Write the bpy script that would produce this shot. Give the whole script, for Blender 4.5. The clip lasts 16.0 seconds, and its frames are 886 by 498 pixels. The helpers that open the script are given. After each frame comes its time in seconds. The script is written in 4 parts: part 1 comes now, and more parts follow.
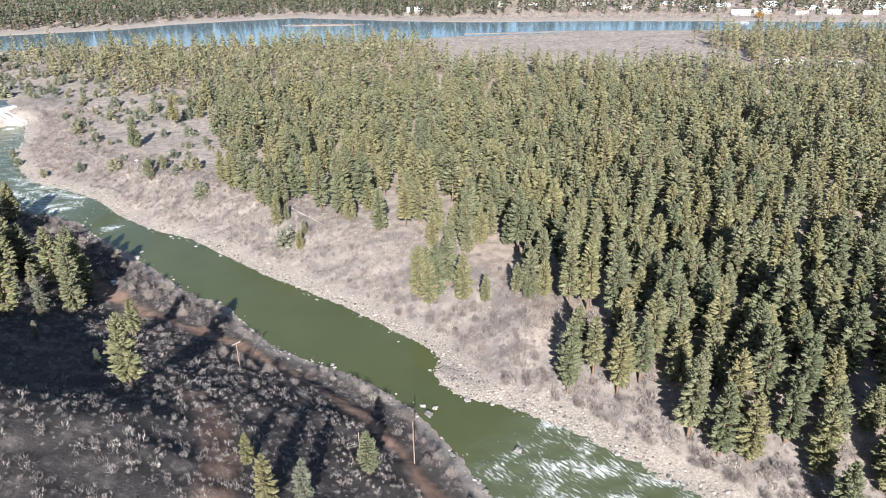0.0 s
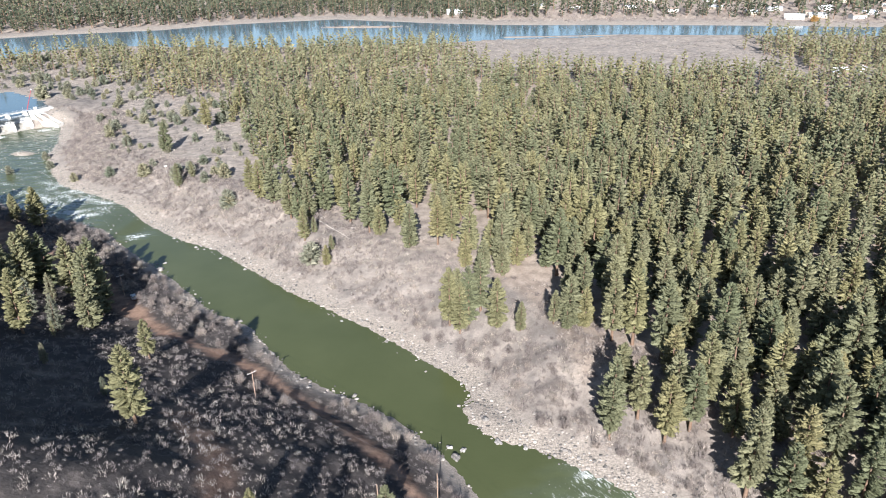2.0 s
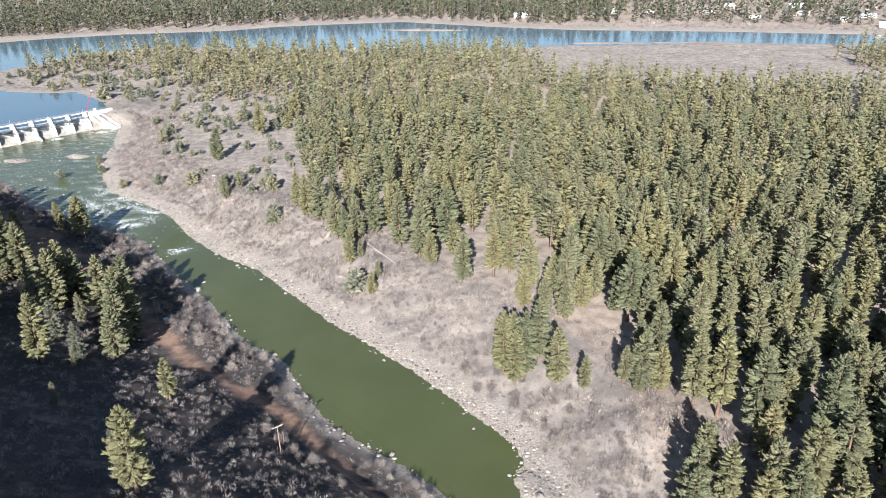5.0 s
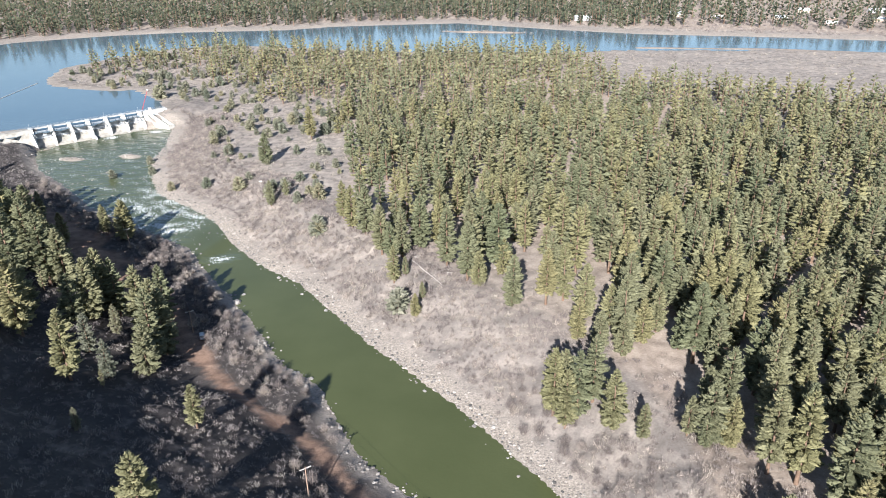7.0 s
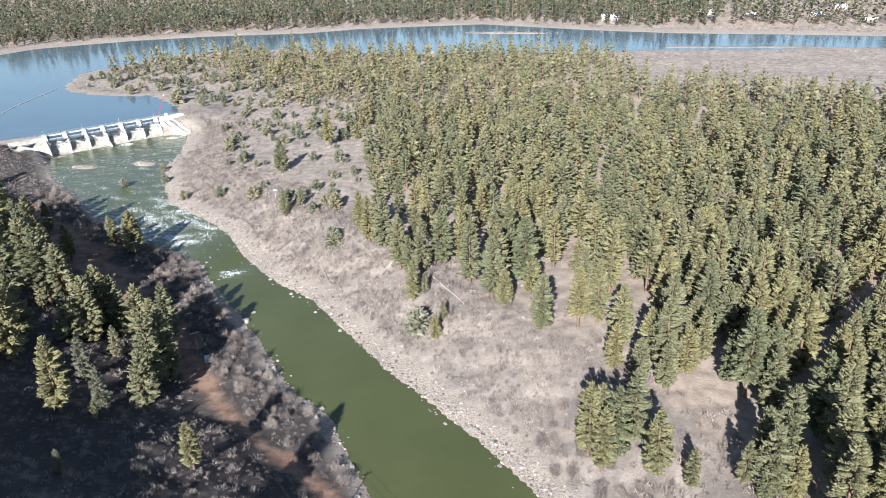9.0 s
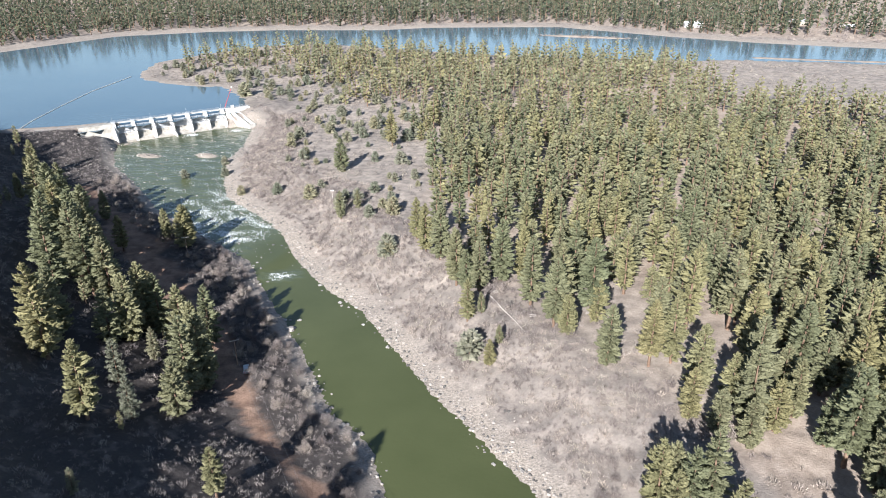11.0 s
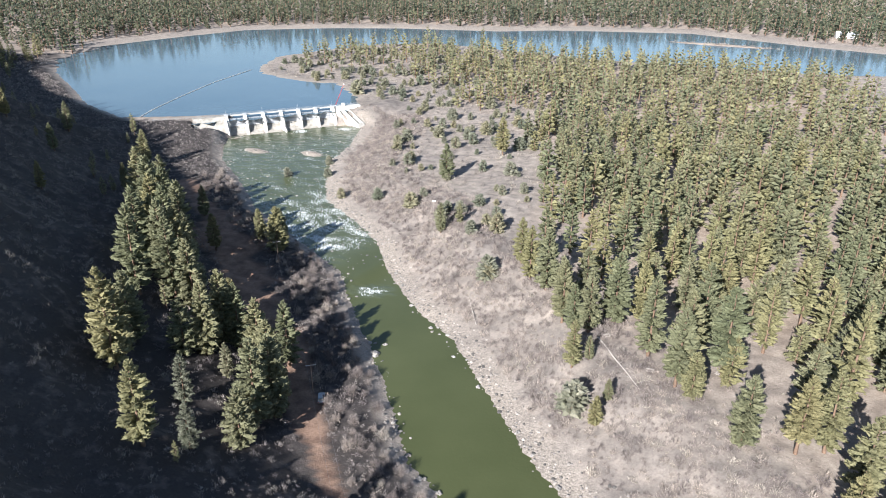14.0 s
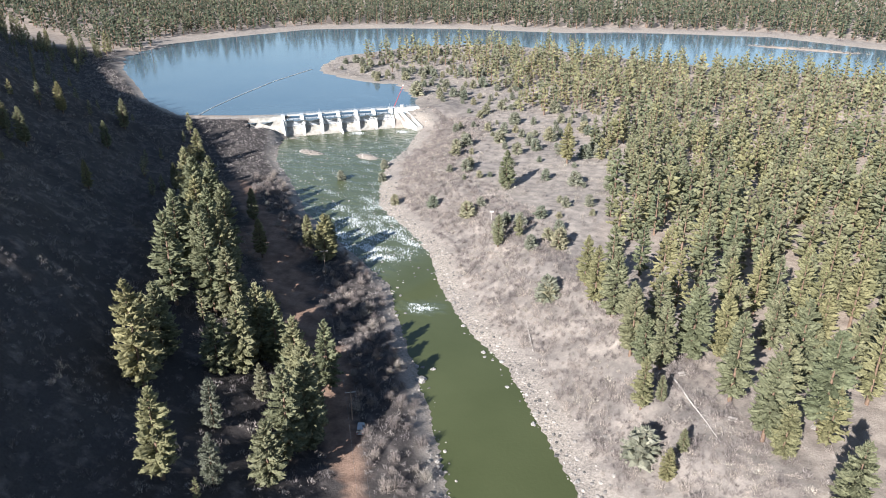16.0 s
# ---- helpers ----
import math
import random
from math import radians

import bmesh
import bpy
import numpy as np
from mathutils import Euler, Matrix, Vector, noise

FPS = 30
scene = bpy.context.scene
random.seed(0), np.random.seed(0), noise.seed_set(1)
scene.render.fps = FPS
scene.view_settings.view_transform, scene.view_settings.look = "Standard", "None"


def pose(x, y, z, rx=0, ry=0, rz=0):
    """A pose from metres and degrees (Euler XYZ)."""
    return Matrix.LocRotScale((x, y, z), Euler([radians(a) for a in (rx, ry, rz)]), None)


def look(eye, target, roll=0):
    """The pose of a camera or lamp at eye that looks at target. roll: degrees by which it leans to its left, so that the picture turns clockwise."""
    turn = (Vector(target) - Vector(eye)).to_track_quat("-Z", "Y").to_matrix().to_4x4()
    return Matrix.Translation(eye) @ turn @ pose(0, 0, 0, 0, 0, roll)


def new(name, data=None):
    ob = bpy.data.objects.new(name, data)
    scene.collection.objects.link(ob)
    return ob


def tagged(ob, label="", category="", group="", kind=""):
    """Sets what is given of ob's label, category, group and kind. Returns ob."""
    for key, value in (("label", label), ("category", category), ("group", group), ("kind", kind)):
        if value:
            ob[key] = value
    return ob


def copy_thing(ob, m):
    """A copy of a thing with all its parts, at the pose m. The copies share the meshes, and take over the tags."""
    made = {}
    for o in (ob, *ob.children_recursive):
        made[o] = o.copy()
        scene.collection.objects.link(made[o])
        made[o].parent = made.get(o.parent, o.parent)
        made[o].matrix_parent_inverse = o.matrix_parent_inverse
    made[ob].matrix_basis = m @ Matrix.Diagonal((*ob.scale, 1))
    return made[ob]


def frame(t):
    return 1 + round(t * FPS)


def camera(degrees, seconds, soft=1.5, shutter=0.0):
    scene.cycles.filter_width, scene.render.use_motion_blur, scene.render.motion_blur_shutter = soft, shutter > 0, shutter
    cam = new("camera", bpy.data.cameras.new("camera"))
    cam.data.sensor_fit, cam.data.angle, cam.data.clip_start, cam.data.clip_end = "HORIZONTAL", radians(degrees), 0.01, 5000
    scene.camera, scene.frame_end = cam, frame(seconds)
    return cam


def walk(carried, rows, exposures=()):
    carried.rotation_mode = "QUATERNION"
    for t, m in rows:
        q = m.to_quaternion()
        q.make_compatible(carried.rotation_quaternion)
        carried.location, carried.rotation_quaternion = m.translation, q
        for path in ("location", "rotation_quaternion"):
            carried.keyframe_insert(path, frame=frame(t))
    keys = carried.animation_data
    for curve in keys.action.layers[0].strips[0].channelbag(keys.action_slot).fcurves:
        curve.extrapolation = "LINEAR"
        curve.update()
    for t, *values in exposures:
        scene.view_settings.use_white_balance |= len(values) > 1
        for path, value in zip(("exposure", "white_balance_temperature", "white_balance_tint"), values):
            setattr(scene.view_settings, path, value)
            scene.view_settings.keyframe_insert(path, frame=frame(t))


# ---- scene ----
cam = camera(65.2, 16.0, soft=0.65)
PATH = [
    (0, (0.78, 2.283, 134.832), (0.723, 4.1, 133.996), -1.1),
    (0.5, (0.991, 6.795, 134.906), (0.909, 8.611, 134.071), -1.1),
    (1, (0.96, 11.59, 134.759), (0.855, 13.405, 133.925), -1.1),
    (1.5, (1.122, 16.412, 134.676), (0.987, 18.226, 133.843), -1.1),
    (2, (0.969, 21.166, 134.822), (0.81, 22.978, 133.99), -1.1),
    (2.5, (0.753, 26.046, 134.992), (0.571, 27.855, 134.16), -1.0),
    (3, (0.361, 31.103, 134.838), (0.154, 32.911, 134.007), -1.1),
    (3.5, (-0.02, 36.261, 134.386), (-0.253, 38.066, 133.556), -1.1),
    (4, (-0.309, 41.079, 134.262), (-0.57, 42.881, 133.434), -1.1),
    (6.5, (-3.195, 64.062, 134.675), (-3.625, 65.833, 133.851), -1.0),
    (7, (-4.051, 68.438, 134.926), (-4.518, 70.2, 134.102), -0.9),
    (7.5, (-4.995, 73.035, 134.825), (-5.498, 74.787, 134.002), -0.7),
    (8, (-6.7, 78.251, 133.789), (-7.213, 80.001, 132.97), -1.6),
    (8.5, (-7.727, 83.202, 132.481), (-8.247, 84.951, 131.663), -1.8),
    (11, (-14.426, 106.482, 128.608), (-15.124, 108.171, 127.796), -0.5),
    (11.5, (-16.101, 111.305, 127.726), (-16.852, 112.972, 126.916), -0.1),
    (12, (-18.05, 115.819, 126.987), (-18.848, 117.465, 126.178), -0.0),
    (12.5, (-19.814, 120.327, 126.412), (-20.656, 121.951, 125.603), -0.5),
    (13, (-21.813, 123.901, 126.086), (-22.693, 125.505, 125.278), -0.3),
    (13.5, (-24.121, 127.991, 125.68), (-25.044, 129.571, 124.872), -0.0),
    (14, (-26.386, 132.427, 124.931), (-27.352, 133.981, 124.124), 0.1),
    (14.5, (-28.799, 136.658, 124.202), (-29.807, 138.186, 123.396), -0.0),
    (15, (-31.417, 140.831, 123.332), (-32.456, 142.338, 122.527), -0.2),
    (15.5, (-34.121, 145.087, 122.521), (-35.19, 146.574, 121.717), -0.5),
    (16, (-36.93, 149.273, 121.802), (-38.033, 150.736, 120.998), 0.0),
]
walk(cam, [(t, look(eye, target, roll)) for t, eye, target, roll in PATH])

# ---- light ----
SUN_WAY = Vector((-0.055, 0.891, -0.452)).normalized()
world = bpy.data.worlds.new("sky")
scene.world = world
world.use_nodes = True
wn = world.node_tree.nodes
sky = wn.new("ShaderNodeTexSky")
sky.sky_type, sky.sun_disc = "NISHITA", False
sky.sun_elevation, sky.sun_rotation = radians(26.8), radians(176.5)
sky.altitude, sky.air_density, sky.dust_density = 1200, 1.0, 0.6
wn["Background"].inputs["Strength"].default_value = 0.072
world.node_tree.links.new(sky.outputs["Color"], wn["Background"].inputs["Color"])
sun_lamp = bpy.data.lights.new("sun", "SUN")
sun_lamp.energy, sun_lamp.angle, sun_lamp.color = 5.0, radians(0.53), (1.0, 0.985, 0.985)
sun = new("sun", sun_lamp)
sun.matrix_world = look((0, -200, 300), Vector((0, -200, 300)) + SUN_WAY)
scene.view_settings.exposure = 1.12


# ---- materials ----
def material(name, rough=0.85, spec=0.3):
    m = bpy.data.materials.new(name)
    m.use_nodes = True
    b = m.node_tree.nodes["Principled BSDF"]
    b.inputs["Roughness"].default_value = rough
    b.inputs["Specular IOR Level"].default_value = spec
    return m, m.node_tree.nodes, m.node_tree.links, b


def noise_node(n, l, scale, detail=4.0, rough=0.55, coords="Object"):
    tc = n.new("ShaderNodeTexCoord")
    t = n.new("ShaderNodeTexNoise")
    t.inputs["Scale"].default_value, t.inputs["Detail"].default_value, t.inputs["Roughness"].default_value = scale, detail, rough
    l.new(tc.outputs[coords], t.inputs["Vector"])
    return t.outputs["Fac"]


def ramp(n, l, fac, stops):
    r = n.new("ShaderNodeValToRGB")
    e = r.color_ramp.elements
    while len(e) < len(stops):
        e.new(0.5)
    for k, (p, c) in zip(e, stops):
        k.position, k.color = p, (*c, 1) if len(c) == 3 else c
    l.new(fac, r.inputs["Fac"])
    return r.outputs["Color"]


def mix(n, l, fac, a, b, kind="MIX"):
    x = n.new("ShaderNodeMix")
    x.data_type, x.blend_type = "RGBA", kind
    for s, v in ((x.inputs[0], fac), (x.inputs[6], a), (x.inputs[7], b)):
        if isinstance(v, bpy.types.NodeSocket):
            l.new(v, s)
        elif isinstance(v, tuple):
            s.default_value = (*v, 1)
        else:
            s.default_value = v
    return x.outputs[2]


def math_node(n, l, op, a, b=0.0, clamp=False):
    x = n.new("ShaderNodeMath")
    x.operation, x.use_clamp = op, clamp
    for s, v in zip(x.inputs, (a, b)):
        if isinstance(v, bpy.types.NodeSocket):
            l.new(v, s)
        else:
            s.default_value = v
    return x.outputs[0]


def bump(n, l, b, height, strength, distance):
    k = n.new("ShaderNodeBump")
    k.inputs["Strength"].default_value, k.inputs["Distance"].default_value = strength, distance
    l.new(height, k.inputs["Height"])
    l.new(k.outputs["Normal"], b.inputs["Normal"])


def attr(n, name):
    a = n.new("ShaderNodeAttribute")
    a.attribute_name = name
    return a


def plain(name, low, high, scale=1.0, rough=0.8, spec=0.3, metal=0.0, relief=0.0, vary=0.0):
    """A surface whose colour wanders between two tones, at two scales."""
    m, n, l, b = material(name, rough, spec)
    f = math_node(n, l, "ADD", math_node(n, l, "MULTIPLY", noise_node(n, l, scale), 0.65), math_node(n, l, "MULTIPLY", noise_node(n, l, scale * 7.3), 0.35))
    c = ramp(n, l, f, [(0.36, low), (0.64, high)])
    if vary:
        info = n.new("ShaderNodeObjectInfo")
        hs = n.new("ShaderNodeHueSaturation")
        l.new(math_node(n, l, "ADD", math_node(n, l, "MULTIPLY", info.outputs["Random"], 2 * vary), 1 - vary), hs.inputs["Value"])
        l.new(c, hs.inputs["Color"])
        c = hs.outputs["Color"]
    l.new(c, b.inputs["Base Color"])
    b.inputs["Metallic"].default_value = metal
    if relief:
        bump(n, l, b, f, 0.6, relief)
    return m


def needle_material(name, low, high, joined):
    """Pine needles: the tone differs from tuft to tuft and from tree to tree."""
    m, n, l, b = material(name, 0.65, 0.2)
    geo = n.new("ShaderNodeNewGeometry")
    c = ramp(n, l, geo.outputs["Random Per Island"], [(0.0, low), (1.0, high)])
    if joined:
        tree = attr(n, "tint").outputs["Fac"]
    else:
        tree = n.new("ShaderNodeObjectInfo").outputs["Random"]
    tone = ramp(n, l, tree, [(0.0, (0.74, 0.82, 0.8)), (0.45, (1.0, 1.0, 1.0)), (0.85, (1.12, 1.08, 0.94)), (1.0, (1.22, 1.12, 0.98))])
    c = mix(n, l, 1.0, c, tone, "MULTIPLY")
    clump = noise_node(n, l, 1.7, 5, 0.7)
    c = mix(n, l, 1.0, c, ramp(n, l, clump, [(0.32, (0.5, 0.52, 0.5)), (0.52, (1.0, 1.0, 1.0)), (0.7, (1.3, 1.28, 1.2))]), "MULTIPLY")
    l.new(c, b.inputs["Base Color"])
    bump(n, l, b, clump, 0.9, 0.5)
    tr = n.new("ShaderNodeBsdfTranslucent")
    l.new(c, tr.inputs["Color"])
    ms = n.new("ShaderNodeMixShader")
    ms.inputs[0].default_value = 0.2
    l.new(b.outputs[0], ms.inputs[1]), l.new(tr.outputs[0], ms.inputs[2])
    l.new(ms.outputs[0], n["Material Output"].inputs["Surface"])
    return m


def twig_material(name, low, high, joined=True):
    """Bare brush: the tone differs from twig to twig, from bush to bush and over the slope."""
    m, n, l, b = material(name, 0.9, 0.1)
    geo = n.new("ShaderNodeNewGeometry")
    c = ramp(n, l, geo.outputs["Random Per Island"], [(0.0, low), (1.0, high)])
    bush = attr(n, "tint").outputs["Fac"] if joined else n.new("ShaderNodeObjectInfo").outputs["Random"]
    c = mix(n, l, 1.0, c, ramp(n, l, bush, [(0.0, (0.58, 0.56, 0.57)), (0.5, (0.95, 0.93, 0.91)), (0.85, (1.2, 1.16, 1.08)), (1.0, (1.28, 1.3, 1.2))]), "MULTIPLY")
    patch = ramp(n, l, noise_node(n, l, 0.05), [(0.35, (0.8, 0.78, 0.78)), (0.65, (1.15, 1.12, 1.08))])
    l.new(mix(n, l, 1.0, c, patch, "MULTIPLY"), b.inputs["Base Color"])
    return m


NEEDLES = needle_material("pine_needles", (0.178, 0.178, 0.104), (0.295, 0.286, 0.175), False)
NEEDLES_JOINED = needle_material("pine_needles_forest", (0.178, 0.178, 0.104), (0.295, 0.286, 0.175), True)
NEEDLES_FAR = needle_material("far_pine_needles", (0.04, 0.052, 0.036), (0.165, 0.18, 0.118), True)
NEEDLES_GREY = needle_material("juniper_needles", (0.19, 0.195, 0.14), (0.33, 0.32, 0.25), False)
BARK = plain("pine_bark", (0.13, 0.085, 0.06), (0.27, 0.185, 0.135), 1.5, 0.9, 0.15)
TWIGS_ALONE = twig_material("willow_twigs", (0.15, 0.133, 0.127), (0.47, 0.425, 0.405), False)
TWIGS = twig_material("bare_twigs", (0.15, 0.133, 0.127), (0.47, 0.425, 0.405))
# Bare-twig tones again, slightly darker and bluer to carry the hill's shade.
HILL_TWIGS = twig_material("shaded_hill_brush", (0.14, 0.13, 0.132), (0.42, 0.395, 0.39))
SAGE = twig_material("sagebrush", (0.15, 0.14, 0.13), (0.44, 0.41, 0.38))
ROCK = plain("river_rock", (0.15, 0.142, 0.135), (0.40, 0.37, 0.34), 0.8, 0.85, 0.25, vary=0.35)
CONCRETE = plain("weathered_concrete", (0.48, 0.46, 0.42), (0.72, 0.69, 0.64), 0.25, 0.85, 0.25, relief=0.02)


def ground_material():
    """Dry grass, pale rocky banks, needle litter, brown hill soil darkened to hold the slope's shade, and dirt track,
    laid out by the cover attribute.
    """
    m, n, l, b = material("ground", 0.95, 0.1)
    big, mid, fine = noise_node(n, l, 0.035), noise_node(n, l, 0.22, 6), noise_node(n, l, 1.6, 5, 0.7)
    grass = ramp(n, l, mid, [(0.3, (0.22, 0.195, 0.175)), (0.5, (0.33, 0.29, 0.258)), (0.7, (0.44, 0.385, 0.335))])
    litter = ramp(n, l, mid, [(0.3, (0.30, 0.235, 0.188)), (0.7, (0.48, 0.40, 0.335))])
    bank = ramp(n, l, fine, [(0.3, (0.19, 0.168, 0.148)), (0.5, (0.345, 0.302, 0.262)), (0.68, (0.47, 0.412, 0.352))])
    # Near-black, greyed soil tones carry the south slope's shade in their colour.
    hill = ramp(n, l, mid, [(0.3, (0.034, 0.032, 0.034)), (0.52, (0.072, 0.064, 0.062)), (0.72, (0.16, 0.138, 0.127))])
    track = ramp(n, l, mid, [(0.3, (0.19, 0.12, 0.09)), (0.7, (0.33, 0.225, 0.17))])
    a = attr(n, "cover")
    s = n.new("ShaderNodeSeparateColor")
    l.new(a.outputs["Color"], s.inputs[0])
    c = grass
    edge = math_node(n, l, "MULTIPLY", math_node(n, l, "SUBTRACT", mid, 0.5), 0.9)
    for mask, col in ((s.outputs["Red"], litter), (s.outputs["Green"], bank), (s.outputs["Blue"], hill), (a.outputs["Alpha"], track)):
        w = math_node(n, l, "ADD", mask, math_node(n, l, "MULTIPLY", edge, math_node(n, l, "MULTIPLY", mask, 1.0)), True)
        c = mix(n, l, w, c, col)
    c = mix(n, l, 0.55, c, ramp(n, l, fine, [(0.3, (0.62, 0.6, 0.58)), (0.6, (1.1, 1.1, 1.1))]), "MULTIPLY")
    c = mix(n, l, 0.5, c, ramp(n, l, big, [(0.35, (0.8, 0.8, 0.82)), (0.65, (1.12, 1.1, 1.06))]), "MULTIPLY")
    l.new(c, b.inputs["Base Color"])
    bump(n, l, b, fine, 0.8, 0.35)
    return m


def water_material(name, deep, shallow, wave, strength, rough):
    m, n, l, b = material(name, rough, 0.5)
    a = attr(n, "foam").outputs["Fac"]
    tone = ramp(n, l, noise_node(n, l, 0.03), [(0.3, deep), (0.7, shallow)])
    tone = mix(n, l, math_node(n, l, "MULTIPLY", a, 0.5), tone, (0.125, 0.155, 0.125))
    tc, along, streak = n.new("ShaderNodeTexCoord"), n.new("ShaderNodeMapping"), n.new("ShaderNodeTexNoise")
    along.vector_type = "TEXTURE"
    along.inputs["Rotation"].default_value, along.inputs["Scale"].default_value = (0, 0, radians(-48)), (2.1, 0.6, 1)
    streak.inputs["Scale"].default_value, streak.inputs["Detail"].default_value, streak.inputs["Roughness"].default_value = 1.0, 7, 0.75
    l.new(tc.outputs["Object"], along.inputs["Vector"]), l.new(along.outputs["Vector"], streak.inputs["Vector"])
    f1 = streak.outputs["Fac"]
    white = math_node(n, l, "MULTIPLY", math_node(n, l, "SUBTRACT", math_node(n, l, "ADD", math_node(n, l, "MULTIPLY", a, 0.36), f1), 0.765), 7.0, True)
    white = math_node(n, l, "MULTIPLY", white, math_node(n, l, "GREATER_THAN", a, 0.02))
    l.new(mix(n, l, white, tone, (0.82, 0.84, 0.82)), b.inputs["Base Color"])
    l.new(math_node(n, l, "ADD", rough, math_node(n, l, "MULTIPLY", white, 0.6), True), b.inputs["Roughness"])
    b.inputs["IOR"].default_value = 1.33
    h = math_node(n, l, "ADD", noise_node(n, l, wave, 5, 0.6), math_node(n, l, "MULTIPLY", math_node(n, l, "MULTIPLY", f1, a), 5.0))
    bump(n, l, b, h, strength, 0.12)
    return m


GROUND = ground_material()
RIVER = water_material("river_water", (0.07, 0.082, 0.034), (0.088, 0.10, 0.044), 0.9, 0.35, 0.12)
LAKE = water_material("lake_water", (0.072, 0.125, 0.168), (0.09, 0.145, 0.185), 0.35, 0.25, 0.10)

# ---- the lie of the land ----
LEFT_BANK = [(1300, -560), (260, -70), (70, 75), (30, 112), (9, 140), (-13, 175), (-31, 191), (-64, 210), (-80, 226), (-94, 243), (-110, 250), (-129, 269), (-152, 289),
             (-181, 313), (-197, 328), (-225, 339), (-247, 347), (-279, 360), (-310, 380), (-352, 405), (-392, 440)]
RIGHT_BANK = [(1400, -430), (300, -10), (110, 105), (64, 142), (31, 168), (4, 183), (-11, 210), (-46, 241), (-68, 257), (-88, 271), (-108, 288), (-131, 308), (-151, 318), (-169, 330),
              (-186, 343), (-205, 362), (-230, 376), (-256, 388), (-272, 405), (-298, 440), (-308, 470), (-338, 525)]
LAKE_SOUTH = [(-392, 440), (-402, 453), (-450, 415), (-528, 432), (-599, 465), (-680, 500), (-760, 545), (-809, 634)]
LAKE_FAR = [(-809, 634), (-807, 704), (-792, 844), (-707, 926), (-624, 975), (-484, 1020), (-433, 1068), (-342, 1106), (-257, 1135), (-96, 1073), (12, 1045), (188, 1036), (378, 1011),
            (557, 975), (900, 930), (2500, 800)]
LAKE_NEAR = [(-347, 532), (-374, 561), (-424, 597), (-456, 589), (-515, 599), (-545, 624), (-577, 684), (-567, 763), (-540, 830), (-490, 870), (-300, 850), (-78, 861), (10, 895),
             (135, 912), (260, 915), (522, 905), (900, 850), (2500, 690)]
TRACK = [(40, 70), (-8, 138), (-16, 151), (-39, 176), (-80, 210), (-106, 222), (-129, 236), (-146, 250), (-165, 266), (-201, 287), (-249, 318), (-277, 334), (-330, 360)]
LAKE_Z = 14.0
DAM_A, DAM_B = Vector((-402, 453, 0)), Vector((-347, 532, 0))


def away(x, y, line):
    """Distance of points to a broken line."""
    best = np.full(np.shape(x), 1e9)
    for (ax, ay), (bx, by) in zip(line, line[1:]):
        dx, dy = bx - ax, by - ay
        t = np.clip(((x - ax) * dx + (y - ay) * dy) / (dx * dx + dy * dy), 0, 1)
        best = np.minimum(best, np.hypot(x - ax - t * dx, y - ay - t * dy))
    return best


def inside(x, y, ring):
    odd = np.zeros(np.shape(x), bool)
    for (ax, ay), (bx, by) in zip(ring, ring[1:] + ring[:1]):
        cross = (ay > y) != (by > y)
        at = ax + (y - ay) * (bx - ax) / (by - ay if by != ay else 1e-9)
        odd ^= cross & (x < at)
    return odd


def step(v, a, b):
    t = np.clip((v - a) / (b - a), 0, 1)
    return t * t * (3 - 2 * t)


WAVES = [(random.uniform(0, 6.28), random.uniform(0, 6.28), random.uniform(0, 6.28)) for _ in range(24)]


def rough_ground(x, y, size):
    """Smooth uneven noise, about -1 to 1, with lumps of the given size."""
    out, k = 0.0, 6.28 / size
    for i, (a, p, q) in enumerate(WAVES[:8]):
        f = k * (0.6 + 0.13 * i)
        out = out + np.sin(f * (x * math.cos(a) + y * math.sin(a)) + p + 1.3 * np.sin(0.6 * f * (y * math.cos(a) - x * math.sin(a)) + q))
    return out / 4.0


def river_level(x, y):
    """The river falls from the dam over the rapids and the ledge to the pool, and on over the lower rapids."""
    up = 5.5 * step(-x, 186, 340) * 0.75 + 1.3 * step(-x, 178, 190)
    return up - 2.2 * step(x - 0.9 * (y - 170), 8, 90)


RIVER_RING = LEFT_BANK + RIGHT_BANK[::-1]
LAKE_RING = LAKE_SOUTH + LAKE_FAR[1:] + LAKE_NEAR[::-1]


